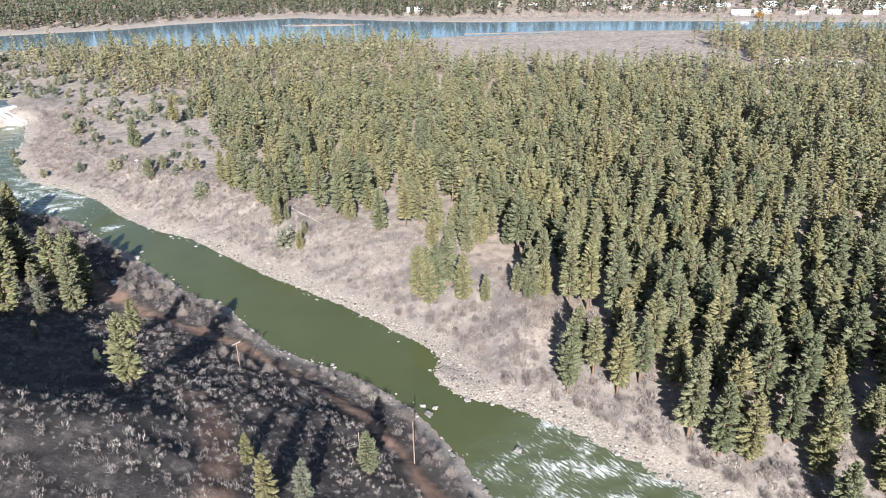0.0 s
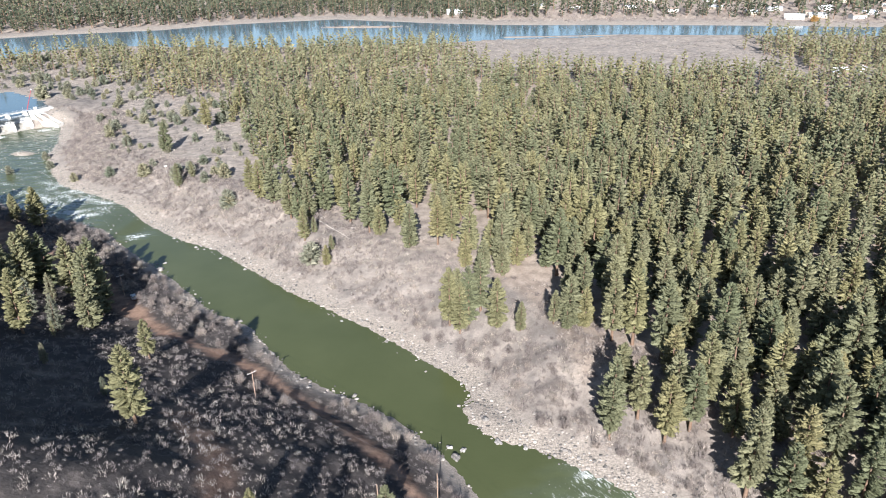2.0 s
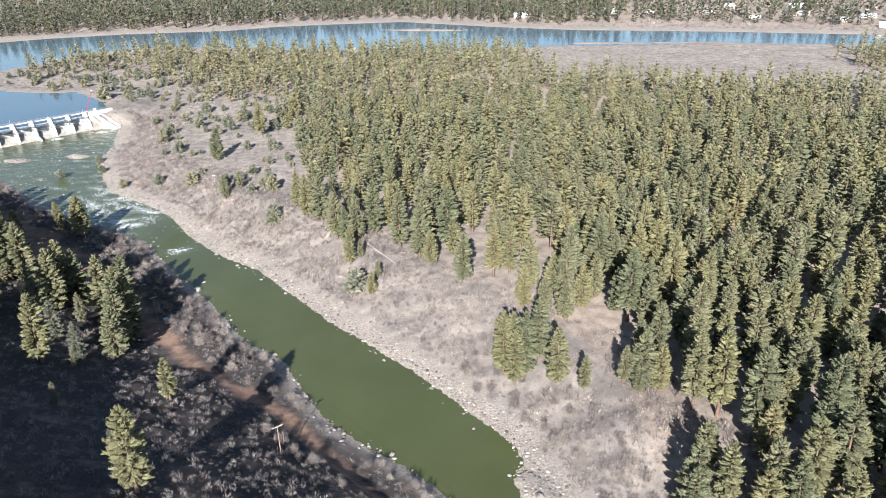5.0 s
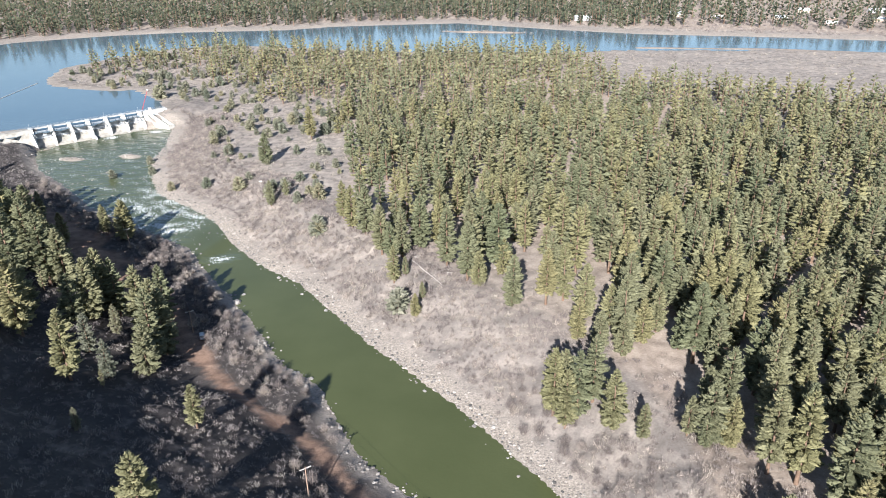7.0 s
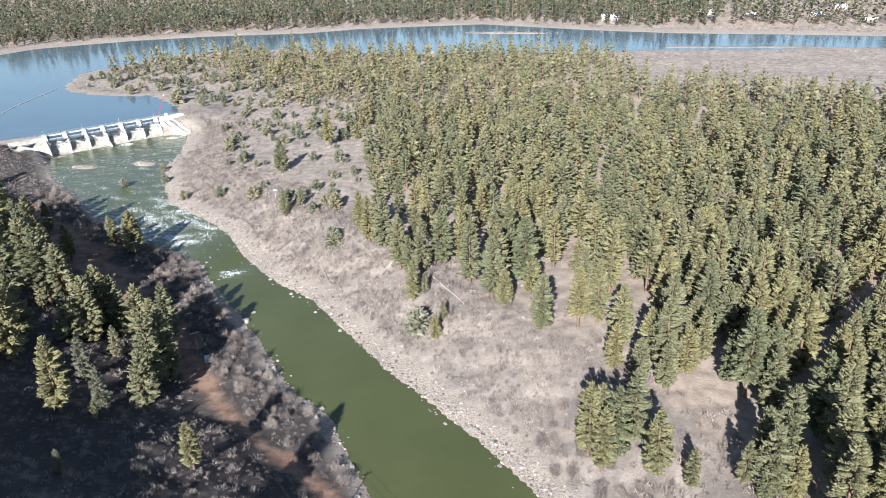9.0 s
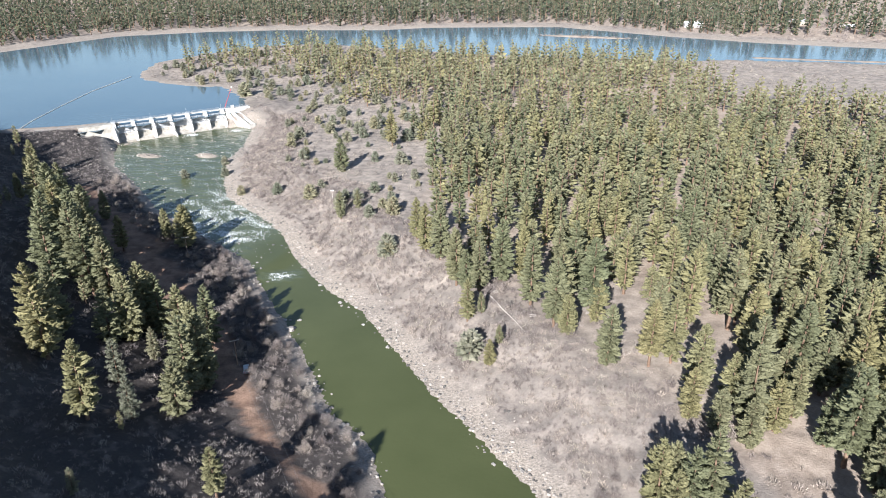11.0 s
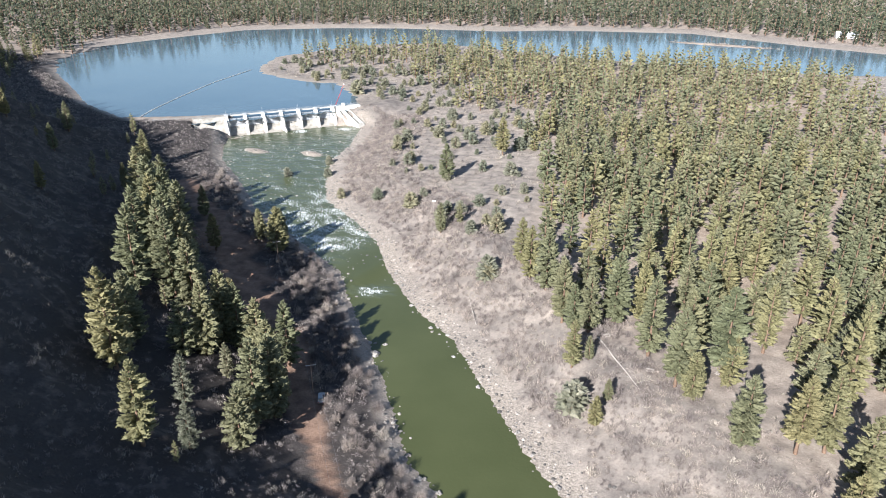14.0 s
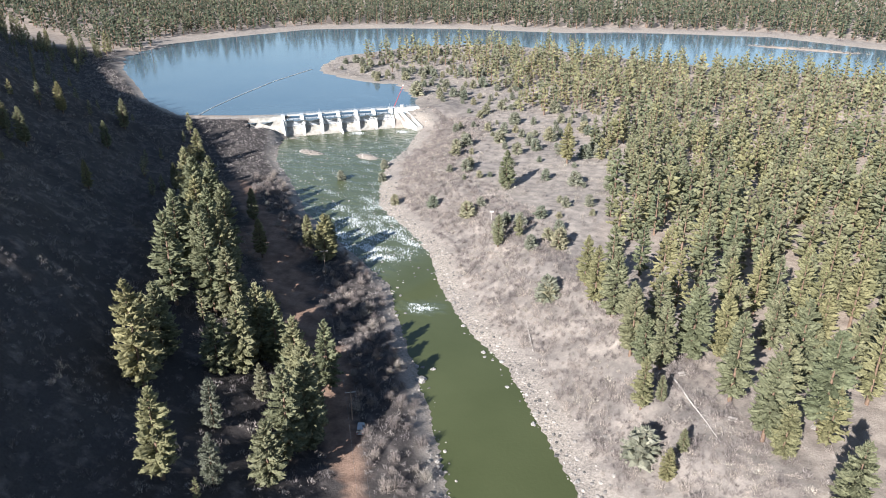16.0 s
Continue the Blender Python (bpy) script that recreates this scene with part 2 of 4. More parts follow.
def land(x, y):
    """Height of the ground, and what is needed to dress it: distances to the banks, water or not."""
    x, y = np.asarray(x, float), np.asarray(y, float)
    wob = 1.2 * rough_ground(x, y, 17)
    d_left, d_right = away(x, y, LEFT_BANK), away(x, y, RIGHT_BANK)
    d_south, d_far, d_near = away(x, y, LAKE_SOUTH), away(x, y, LAKE_FAR), away(x, y, LAKE_NEAR)
    in_river, in_lake = inside(x, y, RIVER_RING), inside(x, y, LAKE_RING)
    ds, dn = np.minimum(d_left, d_south), np.minimum(d_right, d_near)
    lev = river_level(x, y)
    # south: bank, bench with the track, then the hill
    west = step(-x, 60, 190)
    bench = 12 + 28 * west
    base = lev + (LAKE_Z - lev) * step(d_left - d_south, -35, 30)
    d = ds + wob
    slope = 0.53 - 0.05 * west
    steep = step(-x, 82, 118)
    up = np.maximum(d - bench, 0)
    hill = slope * up + 0.32 * steep * np.maximum(d - 76, 0) - 0.12 * (1 - steep) * np.maximum(d - 95, 0)
    hill = 170 * np.tanh(hill / 170)
    south = base + 2.8 * step(d, -1, 10) + hill + (0.5 + 1.8 * step(d, 30, 90)) * rough_ground(x, y, 60) * step(d, 25, 80) + 0.35 * rough_ground(x, y, 9) * step(d, 5, 20)
    # north: rocky bank, brushy slope, plateau
    dr = d_right + wob
    plateau = 14.5 - 2.5 * step(-x, 150, 220) + 1.5 * step(y, 300, 600) + 0.8 * rough_ground(x, y, 90) + 0.25 * rough_ground(x, y, 11)
    prof = 1.6 * step(dr, -1, 9) + (plateau - lev - 1.6) * step(dr, 5, 39)
    north = lev + np.maximum(prof, 0)
    north = north + (np.maximum(north, LAKE_Z + 0.3 + 0.8 * step(d_near, 2, 20)) - north) * step(-d_near, -26, -8)
    far = LAKE_Z + 1.5 * step(d_far, -1, 14) + 0.02 * d_far + 0.6 * rough_ground(x, y, 70) * step(d_far, 10, 60)
    far = far + 120 * step(d_far, 1500, 4200) * (0.7 + 0.3 * rough_ground(x, y, 1500))
    w = step(d_far - ds, -40, 160)
    s_or_f = south * w + far * (1 - w)
    z = np.where(dn < np.minimum(ds, d_far), north, s_or_f)
    dw = np.minimum(d_left, d_right)
    z = np.where(in_river, lev - 0.25 - 1.8 * step(dw + wob, 0, 12), z)
    dl = np.minimum(np.minimum(d_south, d_far), d_near)
    z = np.where(in_lake, LAKE_Z - 0.3 - 3.0 * step(dl, 0, 25), z)
    # earth embankment beside the gates, and the other abutment
    for line, top, half in (([(-404, 455), (-425, 436), (-456, 414)], 16.2, 3.5), ([(-345, 535), (-336, 550), (-345, 566)], 15.6, 5.0)):
        z = np.maximum(z, top - 0.55 * np.maximum(away(x, y, line) - half, 0))
    u = (x - DAM_A[0]) * 0.571 + (y - DAM_A[1]) * 0.821
    v = (x - DAM_A[0]) * 0.821 - (y - DAM_A[1]) * 0.571
    z = np.where((u > -1.0) & (u < 77) & (v > -3.2) & (v < 18), np.minimum(z, 4.2), z)
    z = np.where((u > -21) & (u <= -1.0) & (v > 0.5) & (v < 14), np.minimum(z, 7.0), z)
    # a low rocky isle in the tailwater, and the ledges of the gravel bar
    z = np.maximum(z, lev + 0.9 - 1.3 * np.hypot((x + 350) / 12, (y - 430) / 5) ** 2)
    z = np.maximum(z, lev + 1.2 - 1.4 * np.hypot((x + 316) / 9, (y - 444) / 5) ** 2)
    bar = np.hypot(((x - 2) * 0.75 - (y - 190) * 0.66) / 15, ((x - 2) * 0.66 + (y - 190) * 0.75) / 7)
    z = np.maximum(z, lev + 1.1 + 0.3 * rough_ground(x, y, 5) - 1.3 * bar * bar)
    # the low island
    isl = np.hypot((x + 197) / 70, (y - 1036) / 11)
    z = np.where(isl < 1.25, np.maximum(z, LAKE_Z + 1.2 - 1.6 * isl * isl), z)
    # the spit of sand
    spit = away(x, y, [(8, 922), (70, 926), (150, 934), (260, 920)])
    z = np.where(spit < 9, np.maximum(z, LAKE_Z + 0.6 - 0.1 * spit), z)
    return z, dict(river=in_river, lake=in_lake, left=d_left, right=d_right, south=ds, near=d_near, far=d_far, north=(dn < np.minimum(ds, d_far)) & ~in_river & ~in_lake,
                   is_south=(w > 0.5) & (dn >= np.minimum(ds, d_far)) & ~in_river & ~in_lake, lev=lev, dl=dl, dw=dw)


def height(x, y):
    return land(x, y)[0]


def mesh_of(name, verts, faces, mats, smooth=False, mat_index=None):
    """A mesh from arrays: faces is n x 3 or n x 4."""
    verts, faces = np.asarray(verts, np.float32), np.asarray(faces, np.int32)
    k = faces.shape[1]
    me = bpy.data.meshes.new(name)
    me.vertices.add(len(verts)), me.loops.add(faces.size), me.polygons.add(len(faces))
    me.vertices.foreach_set("co", verts.ravel())
    me.loops.foreach_set("vertex_index", faces.ravel())
    me.polygons.foreach_set("loop_start", np.arange(0, faces.size, k, dtype=np.int32))
    me.polygons.foreach_set("use_smooth", np.full(len(faces), smooth))
    for m in mats if isinstance(mats, (list, tuple)) else [mats]:
        me.materials.append(m)
    if mat_index is not None:
        me.polygons.foreach_set("material_index", np.asarray(mat_index, np.int32))
    me.update(calc_edges=True)
    return me


def axis(parts):
    out = []
    for a, b, s in parts:
        out += list(np.arange(a, b, s))
    return np.array(out + [parts[-1][1]])


def grid_mesh(name, xs, ys, z, keep, mat, smooth=True):
    X, Y = np.meshgrid(xs, ys)
    idx = np.arange(X.size).reshape(X.shape)
    f = np.stack([idx[:-1, :-1], idx[:-1, 1:], idx[1:, 1:], idx[1:, :-1]], -1)
    if keep is not None:
        k = keep[:-1, :-1] | keep[:-1, 1:] | keep[1:, 1:] | keep[1:, :-1]
        f = f[k]
    f = f.reshape(-1, 4)
    used, inv = np.unique(f, return_inverse=True)
    v = np.stack([X.ravel(), Y.ravel(), z.ravel()], -1)[used]
    return mesh_of(name, v, inv.reshape(-1, 4), mat, smooth), used


XS = axis([(-4800, -1500, 150), (-1500, -700, 25), (-700, -460, 6), (-460, -230, 2.8), (-230, 120, 2.0), (120, 400, 6), (400, 1500, 25), (1500, 4800, 150)])
YS = axis([(-1500, -100, 70), (-100, 60, 10), (60, 350, 2.0), (350, 560, 3.2), (560, 950, 7), (950, 1200, 8), (1200, 2000, 30), (2000, 4900, 150)])
GX, GY = np.meshgrid(XS, YS)
GZ, G = land(GX, GY)


def forest_weight(x, y, i):
    """How thickly pines stand on the north side, 0 to 1."""
    front = np.interp(x, [-330, -290, -240, -200, -170, -150, -120, -95, -60, -34, -10, 8, 20, 30, 60, 85, 110, 200], [640, 575, 560, 500, 470, 410, 345, 322, 305, 288, 262, 246, 226, 182, 142, 100, 68, 18])
    w = i["north"] * np.where(x < 0, 0.42 * step(y - front + 6 * rough_ground(x, y, 37), -4, 6) + 0.58 * step(y - front + 25 * rough_ground(x, y, 70), 20, 75), step(y - front + 6 * rough_ground(x, y, 37), -4, 8)) * step(i["right"], 9 + 5 * (x < 10), 13 + 5 * (x < 10)) * step(i["near"], 12, 40)
    w = w * (1 - 0.55 * step(y, 500, 620) * step(-x, 330, 400))
    sage = step(y + 0.2 * x, 655, 715) * step(x, -70, -20)
    w = w * (1 - sage * (1 - step(x, 250, 300) * step(y, 1000, 690)))
    field = step(-np.hypot((x - 330) / 75, (y - 660) / 30), -1.0, -0.8)
    return w * (1 - field)


track_d = away(GX, GY, TRACK)
lane = np.interp(-GX, [100, 125, 165, 205, 260, 300], [2.4, 3.0, 6.5, 8.5, 11, 5]) * (0.85 + 0.45 * rough_ground(GX, GY, 21))
hill_road = away(GX, GY, [(-80, 160), (-62, 140), (-52, 118), (-46, 90)])
cover = np.zeros((GX.size, 4), np.float32)
fw = forest_weight(GX, GY, G)
cover[:, 0] = np.clip(fw * 0.85 * step(G["right"], 16, 34) + 0.75 * step(G["far"], 25, 60) * ~G["north"] * ~G["is_south"], 0, 1).ravel()
bank_w = np.where(G["north"], 1 - step(G["right"], 4, 11), 0) + G["north"] * (1 - step(G["near"], 4, 9)) + (~G["north"] & ~G["is_south"]) * (1 - step(G["far"], 10, 26)) + 0.7 * G["is_south"] * (1 - step(G["south"], 1, 4.5))
cover[:, 1] = np.clip(bank_w + (G["river"] & (GZ > G["lev"] - 0.3)), 0, 1).ravel()
thicket = G["north"] * step(G["right"], 8, 15) * (1 - step(G["right"], 32, 48)) * np.clip(0.5 + 0.3 * rough_ground(GX, GY, 23), 0, 1)
# Blue: shade-darkened hill tone over the south side, thinned in the thicket.
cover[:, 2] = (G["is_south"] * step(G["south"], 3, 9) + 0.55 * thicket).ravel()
cover[:, 3] = np.clip(1 - step(track_d, 0.6 * lane, 1.4 * lane) + 0.7 * (1 - step(hill_road, 2, 5)) + 0.8 * G["is_south"] * step(-np.hypot((GX + 262) / 26, (GY - 316) / 9), -1.1, -0.7), 0, 1).ravel()
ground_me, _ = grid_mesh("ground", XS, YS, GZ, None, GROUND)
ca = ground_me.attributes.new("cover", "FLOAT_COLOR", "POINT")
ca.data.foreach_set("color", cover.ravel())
ground = tagged(new("ground", ground_me), "dry grassy ground with rocky river banks and brown hillside darkened for shade", "ground", kind="structure")

# ---- water ----
def water(name, mask_key, z, foam, mat, label, xs, ys):
    X, Y = np.meshgrid(xs, ys)
    h, i = land(X, Y)
    keep = i[mask_key] | ((i["dw"] if mask_key == "river" else i["dl"]) < 5)
    if mask_key == "lake":
        keep &= ((X - DAM_A.x) * 0.821 - (Y - DAM_A.y) * 0.571 < 1.5) | (Y > 620)
    else:
        keep &= (X - DAM_A.x) * 0.821 - (Y - DAM_A.y) * 0.571 > 1.0
    fo = foam(X, Y)
    me, used = grid_mesh(name, xs, ys, z(X, Y, fo), keep, mat)
    fa = me.attributes.new("foam", "FLOAT", "POINT")
    fa.data.foreach_set("value", fo.ravel()[used].astype(np.float32))
    return tagged(new(name, me), label, "water", kind="structure")


def river_foam(x, y):
    """White water: the ledge, the long rapids below the dam, the lower rapids."""
    across, along = (x + 178) * 0.8 + (y - 323) * 0.6, (y - 323) * 0.8 - (x + 178) * 0.6
    ledge = np.clip(1.25 - np.hypot(across / 9, along / 5) + 0.35 * rough_ground(x, y, 4), 0, 1)
    rapids = step(-x, 196, 215) * (0.74 + 0.3 * rough_ground(x, y, 15)) * (1 - 0.36 * step(-x, 245, 290))
    lower = step(x - 0.75 * (y - 165) + 4 * rough_ground(x, y, 9), 4, 26) * (0.66 + 0.3 * rough_ground(x, y, 14))
    tail = np.clip(1.25 - np.minimum(np.hypot((x + 360) / 9, (y - 482) / 9), np.hypot((x + 338) / 10, (y - 503) / 8)), 0, 1)
    return np.clip(np.maximum.reduce([ledge, rapids, lower, tail]), 0, 1)


def river_z(x, y, foam):
    return river_level(x, y) + foam * (0.28 * rough_ground(x, y, 3.1) + 0.2 * rough_ground(x, y, 7.0))


water("river", "river", river_z, river_foam, RIVER, "murky green river with white rapids between rocky banks", axis([(-420, 130, 1.2)]), axis([(60, 545, 1.2)]))
water("lake", "lake", lambda x, y, f: np.full(x.shape, LAKE_Z), lambda x, y: np.zeros(x.shape), LAKE, "calm blue reservoir water held by the dam",
      axis([(-900, -330, 6), (-330, 2500, 20)]), axis([(390, 640, 6), (640, 1200, 10)]))

# ---- trees ----
def pine_arrays(seed, tall, wide, bare, boughs, rings, sides, tufts, size, ragged=0.28):
    """A pine as arrays: trunk faces, and a crown of lumpy boughs in spirals with loose needle tufts on them. In metres."""
    r = np.random.RandomState(seed)
    bend = r.uniform(-0.4, 0.4, 2)
    tv, tf = [], []
    t_rings, t_sides = (6, 6) if boughs > 50 else (2, 4)
    for k in range(t_rings):
        f = k / (t_rings - 1)
        rad = (0.017 * tall * (1 - f) ** 0.8 + 0.03) * (1.35 if k == 0 else 1)
        for q in range(t_sides):
            a = q * 2 * math.pi / t_sides
            tv.append((bend[0] * f * f + rad * math.cos(a), bend[1] * f * f + rad * math.sin(a), -1.2 if k == 0 else f * tall * 0.97))
    for k in range(t_rings - 1):
        for q in range(t_sides):
            a, b = k * t_sides + q, k * t_sides + (q + 1) % t_sides
            tf += [(a, b, b + t_sides), (a, b + t_sides, a + t_sides)]
    # boughs: how far they reach at a height, uneven from side to side
    n = boughs
    f = np.clip((np.arange(n) + r.uniform(0, 1, n)) / n, 0, 1) ** 1.12
    az = np.arange(n) * 2.399 + r.normal(0, 0.35, n)
    uneven = r.uniform(0.8, 1.18, 9)
    shape = np.interp(f, [0, 0.1, 0.3, 0.6, 0.85, 1.0], [0.6, 0.9, 1.0, 0.8, 0.46, 0.12])
    L = wide * shape * uneven[(az / 0.7).astype(int) % 9] * r.uniform(0.78, 1.1, n) + 0.2
    hz = bare * tall + f * (1 - bare) * tall * 0.97
    tilt = np.interp(f, [0, 0.5, 0.9, 1], [-0.2, 0.1, 0.6, 1.6]) + r.uniform(-0.12, 0.12, n)
    w = 0.86 * math.sqrt(100 / n) * (wide / 4.0) * np.sqrt(L / wide) * r.uniform(0.75, 1.2, n)
    d = np.stack([np.cos(az), np.sin(az), tilt], -1)
    d /= np.linalg.norm(d, axis=1)[:, None]
    across = np.stack([-np.sin(az), np.cos(az), 0 * az], -1)
    upward = np.cross(d, across)
    o = np.stack([bend[0] * (hz / tall) ** 2, bend[1] * (hz / tall) ** 2, hz], -1)
    levels = ((0.38, 0.85), (0.8, 1.0)) if rings == 2 else ((0.62, 1.0),)
    loops = []
    for at, wd in levels:
        for q in range(sides):
            th = 6.2832 * q / sides + r.uniform(-0.4, 0.4, n)
            k = (w * wd * r.uniform(1 - ragged, 1 + ragged, n))[:, None]
            loops.append(o + d * (L * (at + r.normal(0, 0.05, n)))[:, None] + (np.cos(th)[:, None] * across + 0.72 * np.sin(th)[:, None] * upward) * k + np.array((0, 0, 1)) * (0.06 * L * at)[:, None])
    tip = o + d * (L * 1.1)[:, None] + np.array((0, 0, 1)) * (0.12 * L)[:, None]
    V = np.stack([o + d * (0.1 * L)[:, None]] + loops + [tip], 1)
    m = V.shape[1]
    tri = []
    for q in range(sides):
        a, b = 1 + q, 1 + (q + 1) % sides
        tri.append((0, b, a))
        for g in range(rings - 1):
            tri += [(a + g * sides, b + g * sides, b + (g + 1) * sides), (a + g * sides, b + (g + 1) * sides, a + (g + 1) * sides)]
        e = (rings - 1) * sides
        tri.append((a + e, b + e, m - 1))
    F = (np.array(tri)[None] + (np.arange(n) * m)[:, None, None]).reshape(-1, 3)
    V = V.reshape(-1, 3)
    if tufts:
        pick = r.choice(n, tufts, p=L / L.sum())
        th, at = r.uniform(0, 6.2832, tufts), r.uniform(0.35, 1.08, tufts)
        out = np.cos(th)[:, None] * across[pick] + 0.72 * np.sin(th)[:, None] * upward[pick]
        c = o[pick] + d[pick] * (L[pick] * at)[:, None] + out * (w[pick] * np.interp(at, [0.3, 0.6, 0.85, 1.08], [0.6, 0.95, 1.0, 0.3]))[:, None] + np.array((0, 0, 1)) * (0.08 * L[pick])[:, None]
        way = out * 0.7 + d[pick] * 0.6 + (0, 0, 0.35) + r.normal(0, 0.3, (tufts, 3))
        way *= (size * r.uniform(0.6, 1.3, tufts))[:, None] / np.linalg.norm(way, axis=1)[:, None]
        wid = np.cross(way, out + r.normal(0, 0.3, (tufts, 3)))
        wid *= (size * 0.42) / (np.linalg.norm(wid, axis=1)[:, None] + 1e-9)
        q = np.stack([c - way * 0.35 + wid, c + way, c - way * 0.35 - wid], 1).reshape(-1, 3)
        F = np.concatenate([F, np.arange(3 * tufts).reshape(-1, 3) + len(V)])
        V = np.concatenate([V, q])
    return np.array(tv), np.array(tf), V, F


def make_tree(name, label, category, arrays, mat, group):
    v, f, q, qf = arrays
    root = tagged(new(name), label, category, group)
    for part_name, me in (("trunk", mesh_of("trunk", v, f, BARK, True)), ("crown", mesh_of("crown", q, qf, mat))):
        ob = new(part_name, me)
        ob.parent = root
    return root


def joined_forest(name, label, spots, kinds, mats):
    """Many trees in one mesh. spots: x, y, z, turn, scale, kind, tint."""
    vs, fs, ms, ts, at = [], [], [], [], 0
    for x, y, z, turn, sc, k, tint in spots:
        c, s = math.cos(turn) * sc, math.sin(turn) * sc
        for v, f, mi in ((kinds[k][0], kinds[k][1], 1), (kinds[k][2], kinds[k][3], 0)):
            w = np.stack([v[:, 0] * c - v[:, 1] * s + x, v[:, 0] * s + v[:, 1] * c + y, v[:, 2] * sc + z], -1)
            vs.append(w), fs.append(f + at), ms.append(np.full(len(f), mi)), ts.append(np.full(len(w), tint))
            at += len(w)
    me = mesh_of(name, np.concatenate(vs), np.concatenate(fs), mats, False, np.concatenate(ms))
    a = me.attributes.new("tint", "FLOAT", "POINT")
    a.data.foreach_set("value", np.concatenate(ts).astype(np.float32))
    return tagged(new(name, me), label, "forest", kind="stuff")


rng = np.random.RandomState(7)


def scatter(x0, x1, y0, y1, gap, seed):
    """Points about gap apart, with none too close to another."""
    r = np.random.RandomState(seed)
    nx, ny = int((x1 - x0) / gap), int((y1 - y0) / gap)
    gx, gy = np.meshgrid(np.arange(nx), np.arange(ny))
    gx = x0 + (gx + 0.5 * (gy % 2)) * gap + r.uniform(-0.36, 0.36, gx.shape) * gap
    gy = y0 + gy * gap + r.uniform(-0.36, 0.36, gy.shape) * gap
    return gx.ravel(), gy.ravel()


PINE_DEF = [(21, 3.9, 0.08), (24, 4.1, 0.14), (18, 3.6, 0.05), (25, 4.2, 0.2), (15, 3.3, 0.04), (23, 3.5, 0.1)]
near_kinds = [pine_arrays(10 + i, t, w, b, 104, 2, 5, 1300, 0.55) for i, (t, w, b) in enumerate(PINE_DEF)]
mid_kinds = [pine_arrays(30 + i, t, w, b, 74, 1, 4, 330, 0.7) for i, (t, w, b) in enumerate(PINE_DEF)]
low_kinds = [pine_arrays(50 + i, t, w, b, 38, 1, 4, 70, 1.0) for i, (t, w, b) in enumerate(PINE_DEF)]
back_kinds = [pine_arrays(60 + i, t, w, b, 20, 1, 3, 0, 1.0) for i, (t, w, b) in enumerate(PINE_DEF)]
far_kinds = [pine_arrays(70 + i, t, w * 1.1, 0.1, 9, 1, 3, 0, 1.0, 0.4) for i, (t, w, b) in enumerate(PINE_DEF)]

px, py = scatter(-560, 640, 60, 905, 9.1, 3)
pz, pi = land(px, py)
pw = forest_weight(px, py, pi)
pw = pw * (1 - 0.25 * step(py, 420, 620))
ok = rng.uniform(0, 1, px.size) < pw * (0.88 + 0.3 * rough_ground(px, py, 45))
px, py, pz = px[ok], py[ok], pz[ok]
near_d = np.hypot(px - (-20), py - 120)
order = np.argsort(near_d)
N_NEAR = 200
models = [make_tree("pine_tree", "tall green ponderosa pine with a bare reddish trunk", "tree", near_kinds[i], NEEDLES, "pines of the forest edge") for i in range(6)]
first_use = set()


def place_pine(x, y, turn, sc, k):
    z = float(height(x, y))
    m = Matrix.Translation((x, y, z)) @ Matrix.Rotation(turn, 4, "Z") @ Matrix.Scale(sc, 4)
    if k not in first_use:
        first_use.add(k)
        models[k].matrix_basis = m
        return models[k]
    ob = copy_thing(models[k], Matrix())
    ob.matrix_basis = m
    return ob


for j in order[:N_NEAR]:
    place_pine(px[j], py[j], rng.uniform(0, 6.28), rng.uniform(0.82, 1.15), int(rng.randint(6)))

mid_spots, low_spots, back_spots = [], [], []
for j in order[N_NEAR:]:
    s = (px[j], py[j], pz[j], rng.uniform(0, 6.28), rng.uniform(0.78, 1.12) * (0.94 if py[j] > 480 else 1.04), int(rng.randint(6)), rng.uniform())
    (mid_spots if near_d[j] < 275 else low_spots if near_d[j] < 460 else back_spots).append(s)
joined_forest("pine_forest", "dense stand of tall green pines on the plateau", mid_spots, mid_kinds, [NEEDLES_JOINED, BARK])
joined_forest("inner_pine_forest", "dense green pine forest on the plateau", low_spots, low_kinds, [NEEDLES_JOINED, BARK])
joined_forest("back_pine_forest", "dense pine forest reaching back to the reservoir", back_spots, back_kinds, [NEEDLES_JOINED, BARK])

# the woods beyond the water
fx, fy = scatter(-1400, 1400, 560, 2000, 15, 5)
fz, fi = land(fx, fy)
thin = np.where(fx > 60, 0.42 + 0.25 * rough_ground(fx, fy, 160), 0.95) * np.interp(fi["far"], [120, 260, 600, 900], [1, 0.75, 0.45, 0.3])
okf = ~fi["north"] & ~fi["is_south"] & ~fi["lake"] & ~fi["river"] & (fi["far"] > 30 + 30 * (fx > 0)) & (rng.uniform(0, 1, fx.size) < thin) & (fy > 0.25 * np.abs(fx))
far_spots = [(a, b, c, rng.uniform(0, 6.28), rng.uniform(0.85, 1.5), int(rng.randint(6)), rng.uniform(0, 0.8)) for a, b, c in zip(fx[okf], fy[okf], fz[okf])]
front_row = fi["far"][okf] < 130
joined_forest("far_shore_pines", "tall dark pines along the far shore of the reservoir", [q for q, e in zip(far_spots, front_row) if e], back_kinds, [NEEDLES_FAR, BARK])
far_spots = [q for q, e in zip(far_spots, front_row) if not e]
joined_forest("far_pine_forest", "dark pine woods beyond the reservoir", far_spots, far_kinds, [NEEDLES_FAR, BARK])

